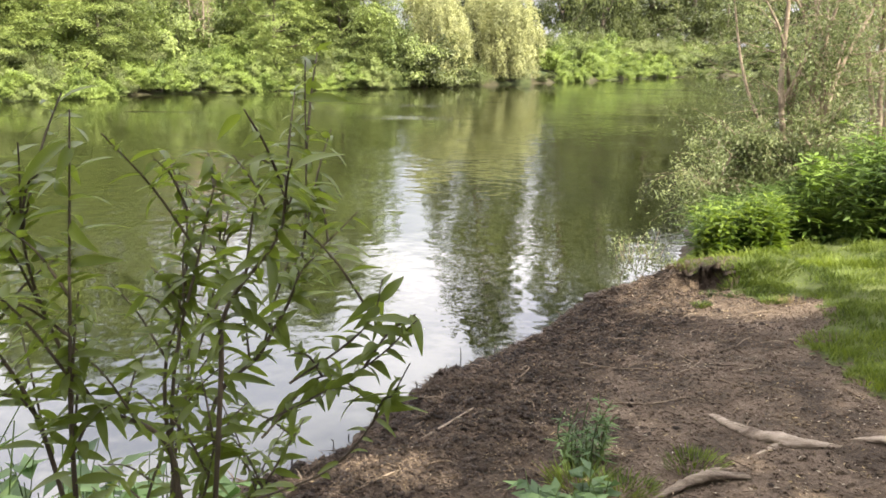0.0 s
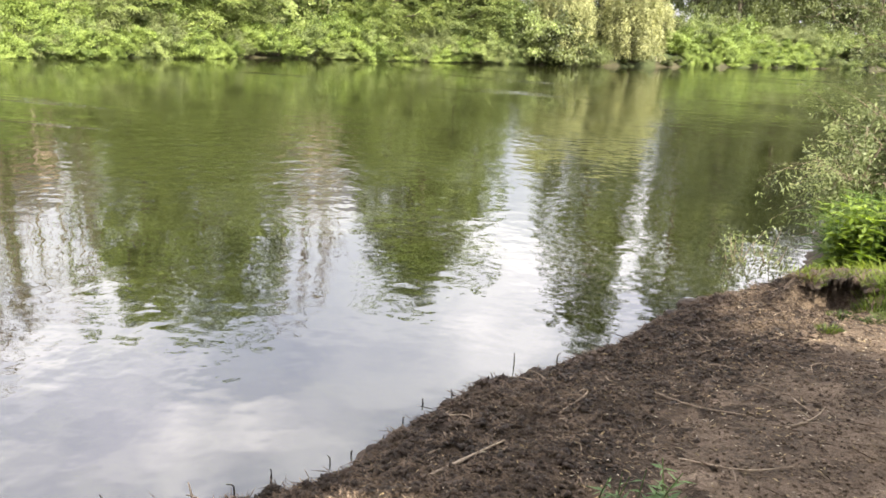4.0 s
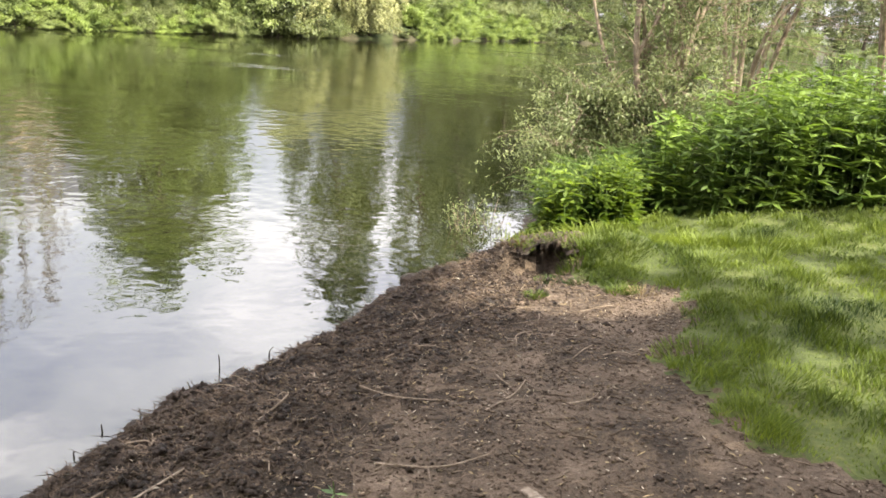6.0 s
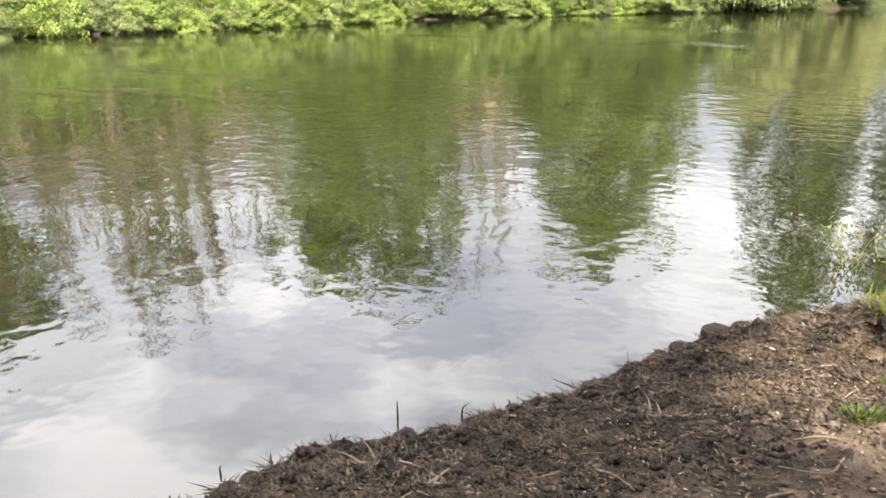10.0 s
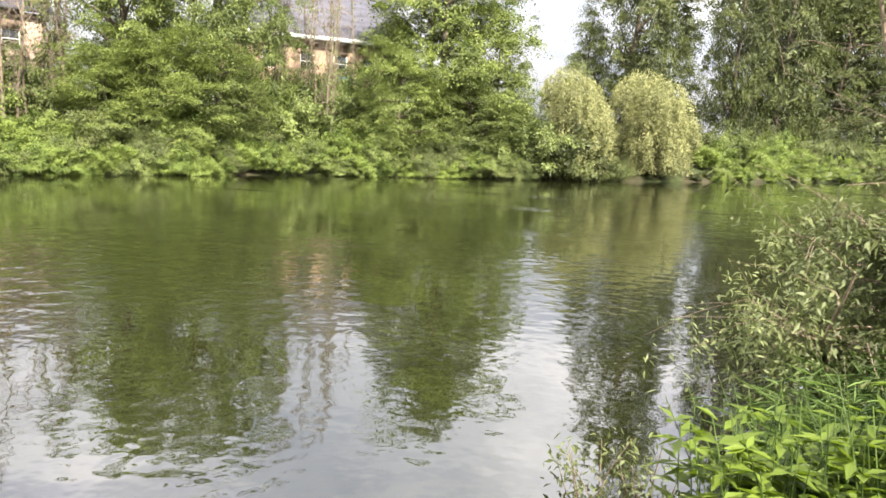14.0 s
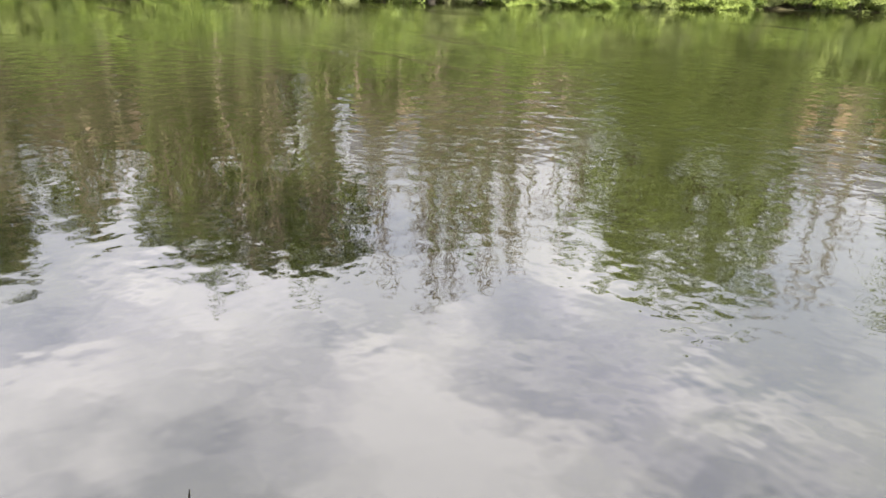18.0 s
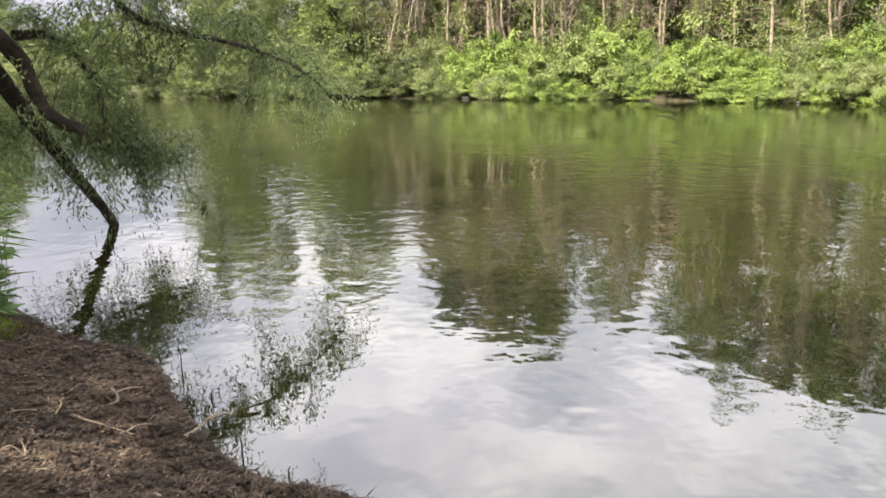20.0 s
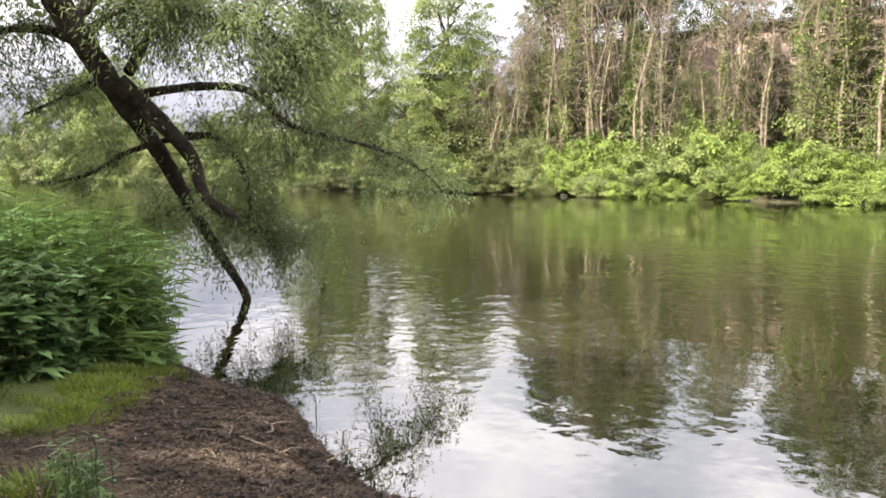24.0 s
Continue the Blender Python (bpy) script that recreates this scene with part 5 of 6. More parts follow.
    limb([spot(126, 11, 8.4), spot(123.5, 14, 8.8), spot(121, 15.5, 9.2), spot(118, 16, 9.6)], 0.05, 0.012)
    limb([spot(126.5, 11.5, 8.4), spot(129, 13.5, 9.0), spot(131.5, 14, 9.5), spot(134, 13, 10.0)], 0.05, 0.012)
    limb([spot(124.8, 8.6, 8.5), spot(122.5, 10.5, 8.2), spot(119.5, 11, 8.0), spot(116, 10.2, 7.9), spot(112.8, 8.8, 7.9)], 0.045, 0.01)
    limb([(-3.2, -3.0, 4.2), (-2.2, -2.2, 5.4), (-1.0, -1.6, 6.2), (0.4, -0.8, 6.6)], 0.14, 0.03)
    limb([(-2.9, -3.6, 3.6), (-4.1, -4.6, 5.2), (-5.5, -5.2, 6.6), (-6.9, -5.0, 7.6)], 0.14, 0.03)
    limb([(-3.2, -2.7, 4.6), (-3.9, -2.6, 6.2), (-4.7, -1.8, 7.4), (-5.5, -1.0, 8.2)], 0.13, 0.03)
    limb([spot(128.5, 14.0, 9.0), spot(131, 11.0, 9.4), spot(133.5, 9.0, 9.8), spot(137, 8.0, 10.2), spot(141, 8.5, 10.5)], 0.06, 0.012)
    limb([spot(130, 15.0, 9.2), spot(133, 5.5, 9.8), spot(135, 3.0, 10.0), spot(138, 1.5, 10.2)], 0.05, 0.012)
    limb([spot(127, 12.0, 8.6), spot(122, 16.0, 9.6), spot(116, 18.0, 10.4), spot(109, 17.0, 10.8), spot(104, 14.5, 11.0)], 0.06, 0.012)
    # hanging shoots and their leaves
    bt, bl = Build(), Build()
    zones = list(zip(shoots, (26, 110, 85, 95, 60, 100, 100, 60, 120, 30, 65, 30, 80, 60, 100, 35, 25, 35, 60, 60, 60)))
    inner = np.vstack([main[10:46:2], shoots[0][::2], shoots[1][:24:3]])
    for ax, num in zones:
        for k in range(num):
            i = r.integers(max(1, len(ax) // 5), len(ax))
            d = ball(r, 1)[0] * (1, 1, 0.8)
            ln = r.uniform(0.35, 1.0)
            p = ax[i]
            end = p + d * ln + (0, 0, -0.28 * ln)
            sub = smooth_line([p, p + d * ln * 0.5 + (0, 0, 0.06), end], 5)
            if sub[:, 2].min() < 0.06:
                continue
            tube(bt, sub, 0.0045, 0.0015, 4)
            n = int(95 * ln) + 14
            j = r.integers(2, len(sub), n)
            at = sub[j] + r.normal(0, 0.06, (n, 3))
            at[:, 2] = np.maximum(at[:, 2], 0.03)
            at = at[np.min(np.linalg.norm(at[:, None] - inner[None], axis=2), axis=1) > 0.30]
            at = at[out_of_beams(at)]
            n = len(at)
            if not n:
                continue
            leaves(bl, at, d * 0.5 + ball(r, n) * 0.7 + (0, 0, -0.45), ball(r, n) * 0.6 + (0, 0, 0.8), r.uniform(0.045, 0.09, n), r.uniform(0.012, 0.020, n))
    tagged(part("twig_mass", bt, BARK_DARK, thing), kind="stuff")
    tagged(part("foliage", bl, L_WILLOW, thing), kind="stuff")


leaning_willow()

# trees behind the path, which shade the bare soil
SHADE_AT = pose(5.6, -2.4, gz(5.6, -2.4), 0, 0, 30) @ Matrix.Diagonal((0.95, 0.95, 0.82, 1))


def sunlit(at):
    m = np.array(SHADE_AT)
    return out_of_beams(at @ m[:3, :3].T + m[:3, 3])


shade = broad_tree("bank_tree", 12, 4.6, 4.0, 91, L_WILLOW, BARK, clumps=230, per=140, size=0.2, gaps=sunlit, label="tall leafy tree on the near bank behind the path")
shade.matrix_basis = SHADE_AT
for x, y, s, t in ((-3.6, -5.8, 0.8, 30), (-1.5, -9.2, 0.95, 120), (-4.5, -9.5, 0.8, 260), (-8.5, -12.5, 1.1, 200), (14.5, -8.0, 1.0, 300), (17, 3.0, 1.0, 80)):
    shade["group"] = "trees behind the path"
    keep_at = shade.matrix_basis.copy()
    shade.matrix_basis = Matrix.Identity(4)
    copy_thing(shade, pose(x, y, gz(x, y) - 0.1, 0, 0, t) @ Matrix.Scale(s, 4))
    shade.matrix_basis = keep_at


def turf_lip():
    """The overhanging sod above the small hollow in the bank, with roots hanging from it."""
    r = np.random.default_rng(95)
    arc = smooth_line([(1.46, 6.24), (1.58, 6.2), (1.72, 6.15), (1.83, 6.06), (1.87, 5.94), (1.86, 5.84)], 8)
    cen = np.array([1.62, 5.9])
    n = len(arc)
    inward = norm(cen - arc)
    inner = arc + inward * (0.07 + 0.03 * r.normal(size=(n, 1)))
    outer = arc - inward * 0.28
    swell = np.sin(np.pi * np.linspace(0.06, 0.94, n))**0.6
    zt = ground_height(outer[:, 0], outer[:, 1]) - 0.02
    top = ground_height(arc[:, 0], arc[:, 1]) * (1 - swell) + np.interp(np.linspace(0, 1, n), [0, 0.5, 1], [0.52, 0.64, 0.64]) * swell
    ring = []
    for row, z, in ((inner, top - 0.015), (inner * 0.55 + outer * 0.45, top + 0.02), (outer, zt), (outer, zt - 0.2), (inner * 0.75 + outer * 0.25, top - 0.02 - 0.11 * swell), (inner, top - 0.02 - 0.05 * swell)):
        ring.append(np.c_[row + r.normal(0, 0.008, (n, 2)), z + r.normal(0, 0.008, n)])
    v = np.stack(ring, 1)
    k = v.shape[1]
    i, j = np.meshgrid(np.arange(n - 1), np.arange(k), indexing="ij")
    faces = np.stack([i * k + j, (i + 1) * k + j, (i + 1) * k + (j + 1) % k, i * k + (j + 1) % k], -1).reshape(-1, 4)
    b = Build()
    b.add(v.reshape(-1, 3), faces)
    b.add(v[0], [[0, 1, 2, 3], [0, 3, 4, 5]])
    b.add(v[-1], [[3, 2, 1, 0], [5, 4, 3, 0]])
    ob = tagged(new("turf_lip", b.mesh("turf_lip", WET_OR_SHADED, True)), "overhanging sod above a dark hollow in the bank", "sod")
    bg, br = Build(), Build()
    m = 380
    q = r.integers(0, n - 1, m)
    w = r.uniform(-0.15, 0.9, (m, 1))
    at = np.c_[inner[q] * (1 - w) + outer[q] * w, top[q] - 0.005] + r.normal(0, 0.01, (m, 3))
    at[:, 2] -= 0.05 * np.clip(w[:, 0] - 0.4, 0, 1)
    a = r.uniform(0, 6.28, m)
    along = np.c_[np.cos(a) * 0.5 + inward[q, 0] * 0.35, np.sin(a) * 0.5 + inward[q, 1] * 0.35, r.uniform(0.3, 1.2, m)]
    leaves(bg, at, along, np.c_[-np.cos(a), -np.sin(a), np.full(m, 0.6)], r.uniform(0.04, 0.11, m), r.uniform(0.004, 0.008, m), 0.1)
    tagged(part("grass", bg, L_GRASS, ob), kind="stuff")
    for _ in range(60):
        q = r.integers(1, n - 1)
        p = np.r_[inner[q] - inward[q] * r.uniform(0, 0.06), top[q] - 0.05]
        tube(br, smooth_line([p, p + (*(inward[q] * 0.02), -0.05), p + (*(r.normal(0, 0.02, 2)), -r.uniform(0.06, 0.14))], 3), 0.002, 0.001, 3)
    tagged(part("root_mass", br, BARK_DARK, ob), kind="stuff")


turf_lip()

# ---------------------------------------------------------------- litter on the bare soil


def on_soil(r, n, wet=0.0, path=1.0):
    """Random places on the bare soil; wet > 0 keeps them near the water, path thins them on the trodden part."""
    out = np.zeros((0, 2))
    while len(out) < n:
        p = np.stack([r.uniform(-3.2, 3.2, 4 * n), r.uniform(0.2, 7.6, 4 * n)], -1)
        s = -offset_from(NEAR, p[:, 0], p[:, 1])
        ok = (s > 0.03) & ~grassy(p[:, 0], p[:, 1])
        if wet:
            ok &= r.uniform(size=len(p)) < np.exp(-np.maximum(s - 0.1, 0) / wet)
        ok &= (s < 1.3) | (r.uniform(size=len(p)) < path)
        out = np.vstack([out, p[ok]])
    return out[:n]


def clods(name, places, grain, most, mat, label, seed):
    """Crumbs and clods of earth: too many to count."""
    r = np.random.default_rng(seed)
    b = Build()
    oct_v = np.array([(1, 0, 0), (0, 1, 0), (-1, 0, 0), (0, -1, 0), (0, 0, 1), (0, 0, -1)], float)
    oct_f = np.array([(0, 1, 4), (1, 2, 4), (2, 3, 4), (3, 0, 4), (1, 0, 5), (2, 1, 5), (3, 2, 5), (0, 3, 5)])
    p = np.vstack([on_soil(r, *row) for row in places])
    n = len(p)
    size = np.minimum(r.gamma(1.8, grain, n) + 0.003, most)
    z = soil_top(p)
    v = oct_v[None] * (1 + r.normal(0, 0.28, (n, 6, 1))) * size[:, None, None] * r.uniform(0.6, 1.4, (n, 1, 3)) * (1, 1, 0.7)
    a = r.uniform(0, 6.28, n)
    rot = np.stack([np.cos(a), -np.sin(a), np.sin(a), np.cos(a)], -1).reshape(n, 2, 2)
    v[..., :2] = np.einsum("nij,nkj->nki", rot, v[..., :2])
    v = v + np.stack([p[:, 0], p[:, 1], z + size * 0.25 + 0.002], -1)[:, None]
    b.add(v.reshape(-1, 3), (oct_f[None] + 6 * np.arange(n)[:, None, None]).reshape(-1, 3))
    tagged(new(name, b.mesh(name, [mat])), label, "soil", kind="stuff")


clods("soil_clods", [(36000, 0.55, 0.03), (300, 0, 0.2)], 0.0042, 0.022, WET_OR_SHADED, "crumbly dark clods of earth along the water's edge", 201)
clods("soil_crumbs", [(26000, 0, 1.0)], 0.0022, 0.011, FIBRE, "fine brown crumbs of soil strewn on the trodden path", 203)


def chips():
    """Pale wood chips, dry leaf scraps and fallen catkins strewn on the path."""
    r = np.random.default_rng(202)
    b = Build()
    p = np.vstack([on_soil(r, 2800), on_soil(r, 700, 0.8)])
    p = p[(p[:, 0] > -0.2) | (r.uniform(size=len(p)) < 0.3)]
    n = len(p)
    at = np.stack([p[:, 0], p[:, 1], soil_top(p) + r.uniform(0.004, 0.014, n)], -1)
    a = r.uniform(0, 6.28, n)
    leaves(b, at, np.stack([np.cos(a), np.sin(a), r.normal(0, 0.15, n)], -1), np.tile((0, 0, 1.0), (n, 1)) + r.normal(0, 0.3, (n, 3)), r.gamma(3, 0.006, n) + 0.006, r.uniform(0.003, 0.011, n), 0.1)
    tagged(new("wood_chips", b.mesh("wood_chips", [L_STRAW])), "pale dry chips and leaf scraps strewn on the soil", "litter", kind="stuff")
    b = Build()
    p = on_soil(r, 3000)
    p = p[(p[:, 0] > 0.0) | (r.uniform(size=len(p)) < 0.2)]
    n = len(p)
    at = np.stack([p[:, 0], p[:, 1], soil_top(p) + r.uniform(0.005, 0.015, n)], -1)
    a = r.uniform(0, 6.28, n)
    leaves(b, at, np.stack([np.cos(a), np.sin(a), r.normal(0, 0.15, n)], -1), np.tile((0, 0, 1.0), (n, 1)) + r.normal(0, 0.3, (n, 3)), r.gamma(3, 0.004, n) + 0.004, r.uniform(0.003, 0.008, n), 0.1)
    tagged(new("white_scraps", b.mesh("white_scraps", [L_PALE])), "tiny whitish scraps of bark and seed on the soil", "litter", kind="stuff")
    b = Build()
    p = np.vstack([on_soil(r, 17000, 0.8, 0.3), on_soil(r, 16000)])
    n = len(p)
    at = np.stack([p[:, 0], p[:, 1], soil_top(p) + r.uniform(0.002, 0.018, n)], -1)
    a = r.normal(2.6, 0.8, n)
    leaves(b, at, np.stack([np.cos(a), np.sin(a), r.normal(0, 0.22, n)], -1), np.tile((0, 0, 1.0), (n, 1)) + r.normal(0, 0.3, (n, 3)), r.gamma(3, 0.013, n) + 0.012, r.uniform(0.002, 0.0055, n), 0.1)
    tagged(new("root_fibres", b.mesh("root_fibres", [FIBRE])), "matted brown root fibres and plant debris on the soil", "litter", kind="stuff")


chips()


def twig(pts, r0, r1, mat, label, group="", name="twig", branches=0, seed=0, sides=6):
    """A lying twig that follows the ground along the given plan points (x, y, lift)."""
    r = np.random.default_rng(seed)
    q = smooth_line([(x, y, gz(x, y) + lift) for x, y, lift in pts], 5)
    b = Build()
    tube(b, q, r0, r1, sides, 0.12, r)
    ob = new(name, b.mesh(name, mat, True))
    for k in range(branches):
        i = r.integers(2, len(q) - 2)
        d = norm(np.array([r.normal(), r.normal(), 0.25]))
        ln = np.linalg.norm(q[-1] - q[0]) * r.uniform(0.15, 0.35)
        bb = Build()
        tube(bb, smooth_line([q[i], q[i] + d * ln * 0.5 + (0, 0, 0.004), q[i] + d * ln * (1, 1, 0.3)], 3), r0 * 0.6, r1 * 0.6, 5)
        part("side_twig", bb, mat, ob, smooth=True)
    return tagged(ob, label, "twig", group)


for i, (pts, r0) in enumerate([
        ([(-0.62, 3.38, 0.012), (-0.48, 3.52, 0.03), (-0.33, 3.66, 0.03)], 0.012),
        ([(-0.72, 3.62, 0.012), (-0.62, 3.68, 0.02), (-0.54, 3.7, 0.015)], 0.010),
        ([(-0.35, 4.55, 0.012), (-0.1, 4.62, 0.02), (0.15, 4.5, 0.012)], 0.007),
        ([(0.1, 4.75, 0.012), (0.13, 4.5, 0.02), (0.1, 4.25, 0.012)], 0.007),
        ([(0.35, 4.15, 0.012), (0.5, 3.95, 0.02), (0.72, 3.85, 0.012)], 0.006),
        ([(0.85, 3.7, 0.012), (1.0, 3.85, 0.02), (1.08, 4.0, 0.012)], 0.006),
        ([(-0.1, 3.95, 0.012), (0.02, 4.15, 0.02), (0.0, 4.35, 0.012)], 0.006),
        ([(0.55, 5.3, 0.012), (0.75, 5.2, 0.02), (0.95, 5.25, 0.012)], 0.006),
        ([(-0.8, 4.2, 0.012), (-0.6, 4.1, 0.02), (-0.5, 3.95, 0.012)], 0.007),
        ([(-1.75, 2.66, 0.012), (-1.55, 2.8, 0.03), (-1.35, 2.76, 0.012)], 0.009),
        ([(-1.25, 2.7, 0.012), (-1.2, 2.9, 0.03), (-1.22, 3.05, 0.012)], 0.007),
        ([(-1.35, 3.2, 0.012), (-1.55, 3.2, 0.05), (-1.78, 3.2, 0.09)], 0.010),
        ([(-0.9, 2.7, 0.012), (-0.7, 2.85, 0.02), (-0.45, 2.9, 0.012)], 0.006),
        ([(0.4, 3.4, 0.012), (0.62, 3.3, 0.02), (0.8, 3.35, 0.012)], 0.006)]):
    twig(pts, r0, r0 * 0.4, DRIFT if i < 2 else TWIG, "broken pale stick lying on the soil" if i < 2 else "thin dry twig lying on the soil", "twigs on the soil", "stick" if i < 2 else "twig", 0 if i < 2 else 2, 300 + i)

r_twig = np.random.default_rng(210)
for i, p in enumerate(on_soil(r_twig, 90, 0, 0.5)):
    a, ln = r_twig.uniform(0, 6.28), r_twig.uniform(0.06, 0.22)
    d = np.array([math.cos(a), math.sin(a)]) * ln / 2
    k = np.array([-d[1], d[0]]) * r_twig.normal(0, 0.3)
    twig([(*(p - d), 0.01), (*(p + k), 0.018), (*(p + d), 0.01)], 0.004, 0.002, TWIG, "thin dry twig lying on the soil", "twigs on the soil", seed=400 + i, sides=5)

# dark stalks standing in the mud at the water's edge
r_st = np.random.default_rng(220)
for i, u in enumerate(np.linspace(0, 1, 22)):
    k = 11.5 + u * 7.5
    j = int(k)
    base = NEAR[j] + (NEAR[j + 1] - NEAR[j]) * (k - j) + r_st.normal(0, 0.06, 2) + (-0.05, 0.04)
    h = 0.03 + r_st.gamma(1.5, 0.022)
    q = smooth_line([(*base, -0.05), (base[0] + r_st.normal(0, 0.006), base[1] + r_st.normal(0, 0.006), h * 0.6), (base[0] + r_st.normal(0, 0.015), base[1] + r_st.normal(0, 0.015), h)], 3)
    b = Build()
    tube(b, q, 0.006, 0.002, 5, 0.2, r_st)
    tagged(new("dead_stalk", b.mesh("dead_stalk", BARK_DARK)), "dark broken stalk standing in the muddy shallows", "stalk", "stalks at the water's edge")


def driftwood(name, pts, radii, label, forks=(), flat=0.6, seed=0):
    """A worn, flattened root: lumpy, widest along its middle, half sunk in the soil, with spurs."""
    r = np.random.default_rng(seed)

    def piece(pp, rads):
        b = Build()
        q = smooth_line([(x, y, 0) for x, y, lift in pp], 8)
        n = len(q)
        q[:, :2] += np.c_[lumps(q[:, 0], q[:, 1], seed + 5, 0.18, 2), lumps(q[:, 0], q[:, 1], seed + 6, 0.15, 2)] * 0.012
        lift = np.interp(np.linspace(0, 1, n), np.linspace(0, 1, len(pp)), [p[2] for p in pp])
        q[:, 2] = ground_height(q[:, 0], q[:, 1]) + lift
        rad = np.interp(np.linspace(0, 1, n), np.linspace(0, 1, len(rads)), rads)
        tan = norm(np.gradient(q, axis=0))
        side = norm(np.cross(tan, (0, 0, 1)))
        sides = 12
        a = np.linspace(0, 2 * np.pi, sides, endpoint=False)
        ridge = 1 + 0.16 * np.sin(3 * a[None] + 0.5 * np.arange(n)[:, None] + seed) + 0.07 * r.normal(size=(n, sides))
        w = rad[:, None] * ridge
        v = q[:, None] + (w * np.cos(a))[..., None] * side[:, None] + (w * np.sin(a) * flat)[..., None] * np.array((0, 0, 1))
        i, j = np.meshgrid(np.arange(n - 1), np.arange(sides), indexing="ij")
        k = (j + 1) % sides
        b.add(v.reshape(-1, 3), np.stack([i * sides + j, i * sides + k, (i + 1) * sides + k, (i + 1) * sides + j], -1).reshape(-1, 4))
        for end, centre in ((v[0], q[0]), (v[-1], q[-1])):
            b.add(np.vstack([end, centre[None]]), [[t, (t + 1) % sides, sides] for t in range(sides)])
        return b

    ob = new(name, piece(pts, radii).mesh(name, DRIFT, True))
    for pp, rads in forks:
        part("fork", piece(pp, rads), DRIFT, ob, smooth=True)
    return tagged(ob, label, "wood")


driftwood("exposed_root", [(0.88, 3.11, 0.004), (0.93, 2.95, 0.012), (0.99, 2.83, 0.016), (1.08, 2.755, 0.018), (1.18, 2.715, 0.014), (1.36, 2.70, -0.004)],
          (0.016, 0.034, 0.044, 0.050, 0.040, 0.008), "pale worn tree root lying bare on the path", [([(1.10, 2.735, 0.012), (1.0, 2.67, 0.01), (0.90, 2.63, -0.002)], (0.02, 0.012, 0.005))], 0.5, 1)
driftwood("exposed_root", [(1.40, 2.77, -0.006), (1.52, 2.73, 0.014), (1.66, 2.66, 0.02), (1.85, 2.5, -0.004)], (0.004, 0.026, 0.03, 0.018), "pale worn tree root lying bare on the path", (), 0.55, 2)
driftwood("exposed_root", [(0.42, 2.30, 0.004), (0.55, 2.40, 0.02), (0.68, 2.45, 0.024), (0.86, 2.45, 0.0)], (0.012, 0.022, 0.026, 0.012), "grey-brown tree root humped out of the soil", [([(0.6, 2.42, 0.02), (0.7, 2.50, 0.02), (0.8, 2.53, 0.0)], (0.018, 0.014, 0.006))], 0.7, 3)

# dark lumps of turf and root fallen to the water
r_knob = np.random.default_rng(230)
for i, (x, y, s) in enumerate([(0.78, 6.62, 0.09), (0.9, 6.72, 0.06), (0.62, 6.35, 0.05), (0.3, 5.82, 0.05), (0.05, 5.42, 0.045), (-0.3, 5.0, 0.05), (1.15, 6.95, 0.06), (-0.75, 4.5, 0.05), (-1.0, 3.85, 0.045), (1.35, 6.5, 0.05)]):
    bm = bmesh.new()
    bmesh.ops.create_icosphere(bm, subdivisions=2, radius=s)
    for v in bm.verts:
        v.co *= 1 + 0.28 * noise.noise(v.co * 18 + Vector((i * 7, 0, 0)))
        v.co.z *= 0.75
    me = bpy.data.meshes.new("mud_lump")
    bm.to_mesh(me)
    bm.free()
    me.materials.append(WET_OR_SHADED)
    ob = new("mud_lump", me)
    ob.matrix_basis = pose(x, y, gz(x, y) + s * 0.25, 0, 0, i * 50)
    tagged(ob, "dark lump of muddy turf fallen at the water's edge", "mud", "mud lumps at the water's edge")

# a drifting leafy twig beside the willow limb
fl = tagged(new("floating_twig"), "small dark leafy twig drifting on the water", "twig")
fl.matrix_basis = pose(-8.21, 0.83, 0.0)
b = Build()
tube(b, smooth_line([(-0.12, 0, 0.0), (0, 0.02, 0.05), (0.08, 0.0, 0.12)], 4), 0.012, 0.005, 6)
part("stalk", b, BARK_DARK, fl)
b = Build()
rr = np.random.default_rng(5)
leaves(b, rr.normal(0, 0.035, (14, 3)) + (0.02, 0, 0.07), ball(rr, 14), ball(rr, 14), 0.07, 0.025)
part("foliage", b, L_DARK, fl)

# ---------------------------------------------------------------- the far bank: stones, wall, house


def stone(x, y, z, size, seed):
    r = random.Random(seed)
    bm = bmesh.new()
    bmesh.ops.create_icosphere(bm, subdivisions=2, radius=size)
    sx, sy, sz = r.uniform(0.9, 1.7), r.uniform(0.7, 1.1), r.uniform(0.45, 0.75)
    for v in bm.verts:
        v.co *= 1 + 0.3 * noise.noise(v.co * (1.6 / size) + Vector((seed, 0, 0)))
        v.co = Vector((v.co.x * sx, v.co.y * sy, v.co.z * sz))
    me = bpy.data.meshes.new("stone")
    bm.to_mesh(me)
    bm.free()
    me.materials.append(STONE)
    ob = new("stone", me)
    ob.matrix_basis = pose(x, y, z, 0, 0, r.uniform(0, 360))
    return tagged(ob, "pale bank stone at the far waterline", "stone", "stones along the far bank")


r_s = random.Random(9)
for i in range(44):
    be = [r_s.uniform(88, 94), r_s.uniform(66, 86), r_s.uniform(36, 66), r_s.uniform(98, 112)][i % 4]
    x, y, z = across(be, r_s.uniform(-0.35, 0.15))
    stone(x, y, 0.05, r_s.uniform(0.07, 0.22), i)

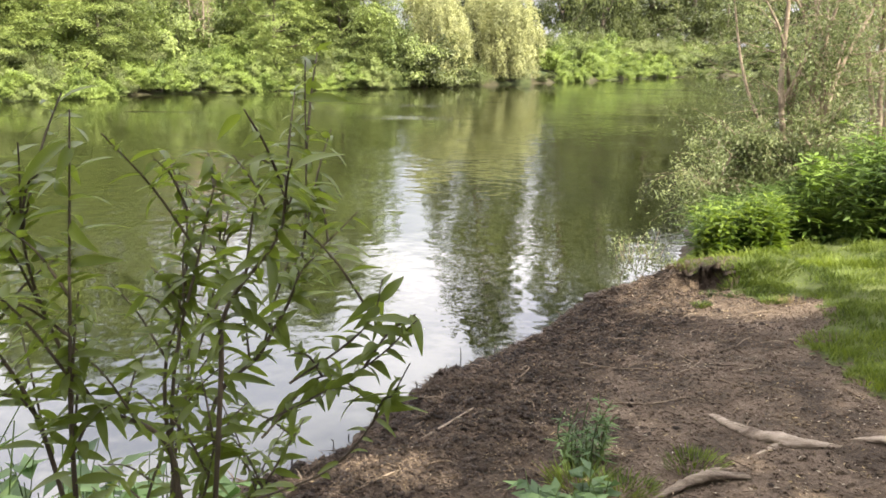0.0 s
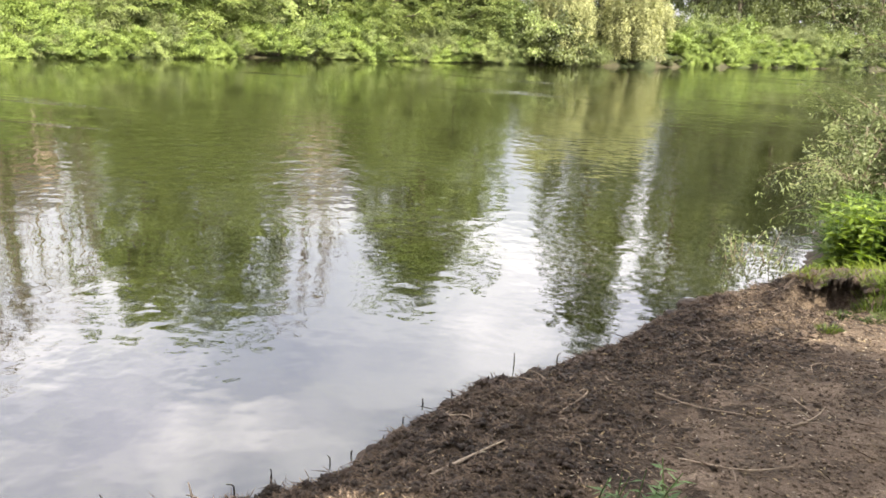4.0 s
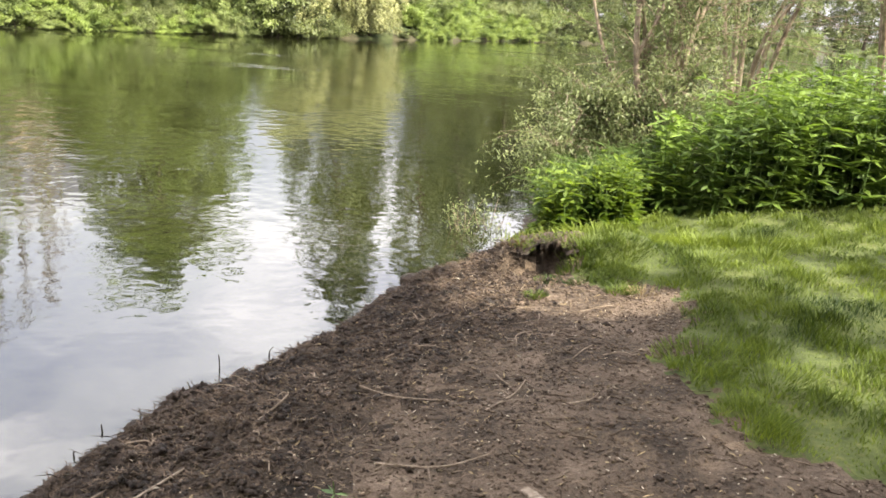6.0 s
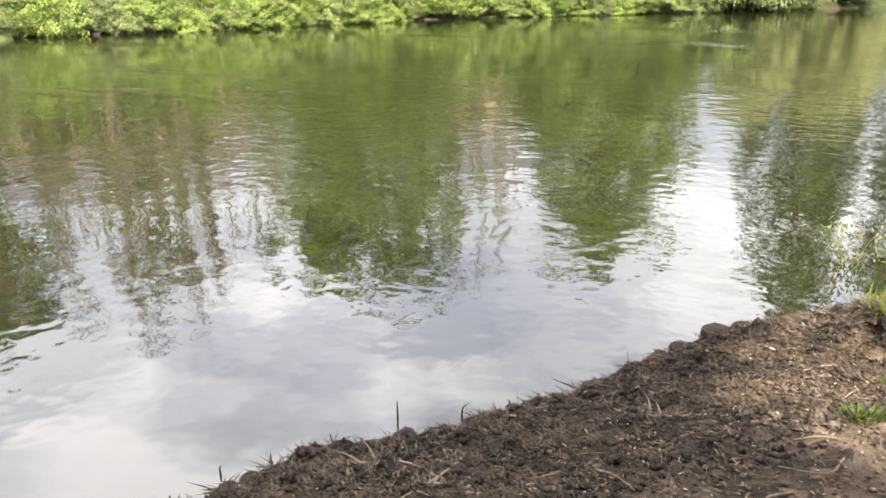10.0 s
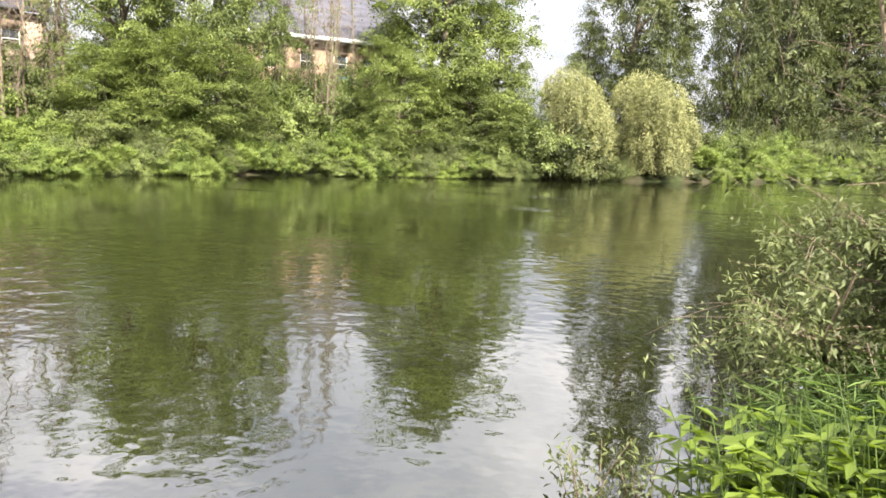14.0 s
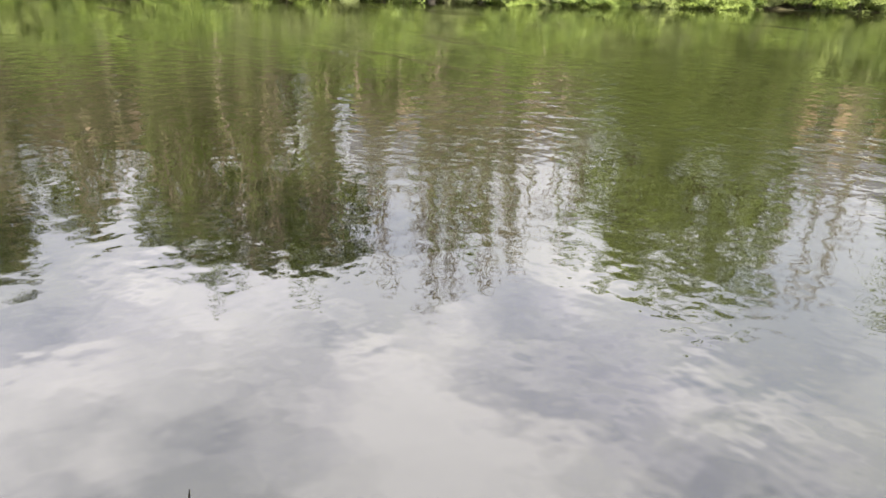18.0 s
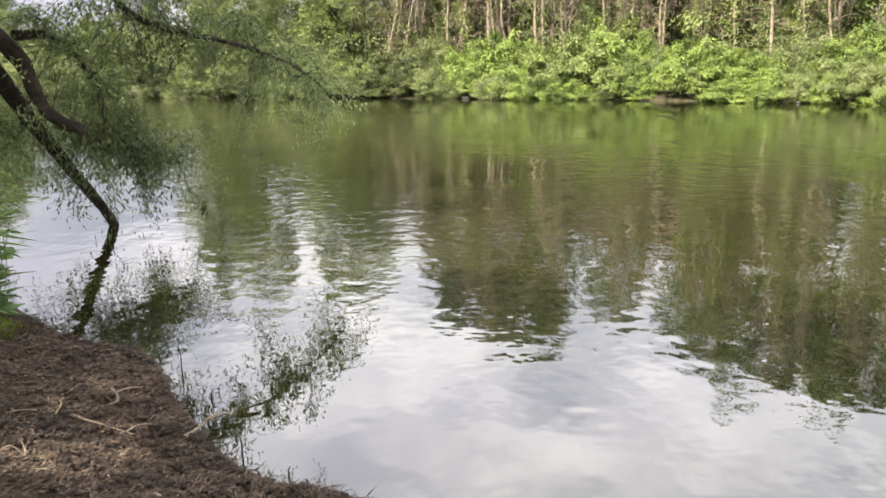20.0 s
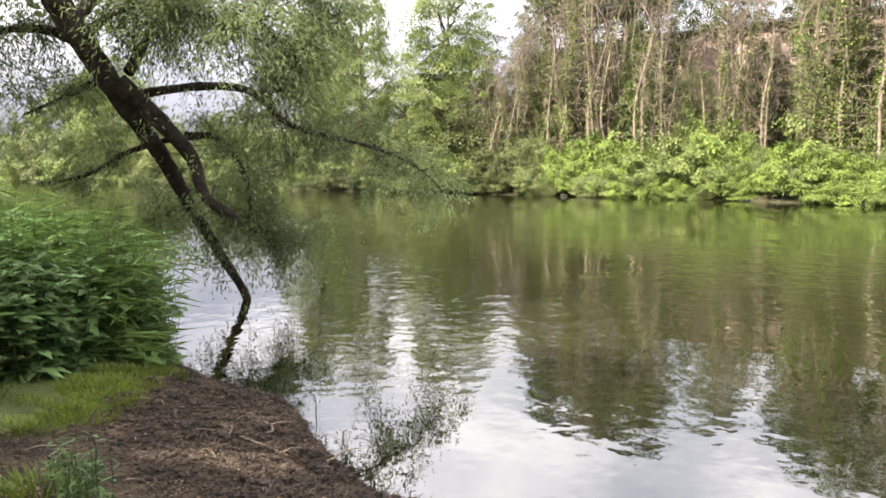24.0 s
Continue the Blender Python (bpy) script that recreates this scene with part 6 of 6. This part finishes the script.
PLASTER = rough_surface("terracotta_render", [(0.3, (0.33, 0.225, 0.175)), (0.55, (0.39, 0.28, 0.225)), (0.8, (0.45, 0.34, 0.28))], 0.35, 0.1, 6, 0.9)
BRICK_RED = rough_surface("orange_brick", [(0.3, (0.27, 0.185, 0.13)), (0.55, (0.35, 0.25, 0.175)), (0.8, (0.43, 0.32, 0.24))], 0.8, 0.2, 8, 0.9)
SLATE = rough_surface("slate_roof", [(0.3, (0.06, 0.058, 0.07)), (0.55, (0.10, 0.098, 0.118)), (0.8, (0.15, 0.148, 0.175))], 0.6, 0.3, 6, 0.75, (1, 1, 6))
WHITE = rough_surface("white_painted_wood", [(0.3, (0.66, 0.66, 0.64)), (0.6, (0.8, 0.8, 0.78)), (0.8, (0.85, 0.85, 0.84))], 1.0, 0.1, 10, 0.5)
BLUE = rough_surface("blue_tarpaulin", [(0.3, (0.08, 0.28, 0.55)), (0.6, (0.14, 0.40, 0.70)), (0.8, (0.3, 0.55, 0.8))], 1.2, 0.3, 6, 0.4)
PANE, _pn, _pl, _pb = material("window_glass")
_pb.inputs["Base Color"].default_value = (0.03, 0.035, 0.04, 1)
_pb.inputs["Roughness"].default_value = 0.05


def block(build, x0, x1, y0, y1, z0, z1):
    build.add([(x, y, z) for x in (x0, x1) for y in (y0, y1) for z in (z0, z1)],
              [(0, 1, 3, 2), (4, 6, 7, 5), (0, 4, 5, 1), (2, 3, 7, 6), (0, 2, 6, 4), (1, 5, 7, 3)])


def building(name, bearings, back, eave, mat, label, roof_rise, eave_white, windows, depth=7.0):
    """A long building whose front runs between two bearings; x along the front, y away from the river."""
    a, b2 = np.array(across(bearings[0], back)), np.array(across(bearings[1], back))
    run = b2[:2] - a[:2]
    ln = float(np.hypot(*run))
    ang = math.degrees(math.atan2(run[1], run[0]))
    thing = tagged(new(name), label, "building")
    thing.matrix_basis = pose(a[0], a[1], 0, 0, 0, ang)
    sgn = 1.0 if (run[0] * (a[1] - EYE[1]) - run[1] * (a[0] - EYE[0])) > 0 else -1.0
    b = Build()
    # front wall pieces round the window openings
    wz0, wz1 = eave - 2.2, eave - 1.0
    edges = [0.0]
    for c in windows:
        edges += [c * ln - 0.5, c * ln + 0.5]
    edges.append(ln)
    for k in range(0, len(edges), 2):
        block(b, edges[k], edges[k + 1], min(0, sgn * 0.3), max(0, sgn * 0.3), 0.5, eave)
        part("wall_panel", b, mat, thing)
        b = Build()
    for c in windows:
        block(b, c * ln - 0.5, c * ln + 0.5, min(0, sgn * 0.3), max(0, sgn * 0.3), 0.5, wz0)
        block(b, c * ln - 0.5, c * ln + 0.5, min(0, sgn * 0.3), max(0, sgn * 0.3), wz1, eave)
        part("wall_panel", b, mat, thing)
        b = Build()
    block(b, 0, 0.3, min(sgn * 0.3, sgn * depth), max(sgn * 0.3, sgn * depth), 0.5, eave)
    block(b, ln - 0.3, ln, min(sgn * 0.3, sgn * depth), max(sgn * 0.3, sgn * depth), 0.5, eave)
    part("end_wall", b, mat, thing)
    for c in windows:
        fb = Build()
        for q in (-0.5, 0.44):
            block(fb, c * ln + q, c * ln + q + 0.06, min(sgn * 0.08, sgn * 0.14), max(sgn * 0.08, sgn * 0.14), wz0, wz1)
        for q in (wz0, wz1 - 0.06, (wz0 + wz1) / 2):
            block(fb, c * ln - 0.44, c * ln + 0.44, min(sgn * 0.08, sgn * 0.14), max(sgn * 0.08, sgn * 0.14), q, q + 0.06)
        w = part("window", fb, WHITE, thing)
        pb = Build()
        block(pb, c * ln - 0.44, c * ln + 0.44, min(sgn * 0.1, sgn * 0.115), max(sgn * 0.1, sgn * 0.115), wz0 + 0.06, wz1 - 0.06)
        part("pane", pb, PANE, w)
    rb = Build()
    o = 0.45
    y0, y1, ym = -sgn * o, sgn * (depth + o), sgn * depth / 2
    rb.add([(-o, y0, eave), (ln + o, y0, eave), (ln + o, ym, eave + roof_rise), (-o, ym, eave + roof_rise), (-o, y1, eave), (ln + o, y1, eave),
            (-o, y0, eave + 0.14), (ln + o, y0, eave + 0.14), (ln + o, ym, eave + roof_rise + 0.14), (-o, ym, eave + roof_rise + 0.14), (-o, y1, eave + 0.14), (ln + o, y1, eave + 0.14)],
           [(0, 1, 2, 3), (3, 2, 5, 4), (6, 9, 8, 7), (9, 10, 11, 8), (0, 6, 7, 1), (4, 5, 11, 10), (0, 3, 9, 6), (3, 4, 10, 9), (1, 7, 8, 2), (2, 8, 11, 5)])
    part("roof", rb, SLATE, thing)
    if eave_white:
        gb = Build()
        block(gb, -o, ln + o, min(y0, y0 - sgn * 0.12), max(y0, y0 - sgn * 0.12), eave - 0.12, eave + 0.16)
        part("gutter", gb, WHITE, thing, "white eaves gutter")
    return thing


building("house", (31.5, 19.5), 12.0, 9.0, BRICK_RED, "orange brick house with slate roof and white eaves behind trees", 4.0, True, (0.2, 0.42, 0.62, 0.8))
building("house", (60.0, 43.5), 15.0, 8.6, PLASTER, "pale rendered house glimpsed between bare stems", 3.0, False, (0.12, 0.3, 0.55, 0.72, 0.88))
building("long_building", (94.0, 67.0), 12.5, 10.4, PLASTER, "long terracotta-rendered building behind bare trees", 0.8, False, (0.12, 0.3, 0.45, 0.6, 0.75, 0.9))
# a blue tarpaulin over something on the slope before the house
x, y, z = across(23.7, 9.5)
bm = bmesh.new()
bmesh.ops.create_grid(bm, x_segments=14, y_segments=10, size=0.9)
for v in bm.verts:
    d = max(abs(v.co.x), abs(v.co.y))
    v.co.z = 0.7 * (1 - d**4) + 0.08 * noise.noise(v.co * 3)
me = bpy.data.meshes.new("tarpaulin")
bm.to_mesh(me)
bm.free()
me.materials.append(BLUE)
tarp = new("tarpaulin", me)
tarp.matrix_basis = pose(x, y, 5.6, 0, 0, 30)
tagged(tarp, "light blue tarpaulin on a stack before the house", "tarpaulin")
sb = Build()
block(sb, x - 0.8, x + 0.8, y - 0.8, y + 0.8, z - 0.3, 5.6)
tagged(new("timber_stack", sb.mesh("timber_stack", BARK_PALE)), "tall grey timber stack on the slope before the house", "stack")
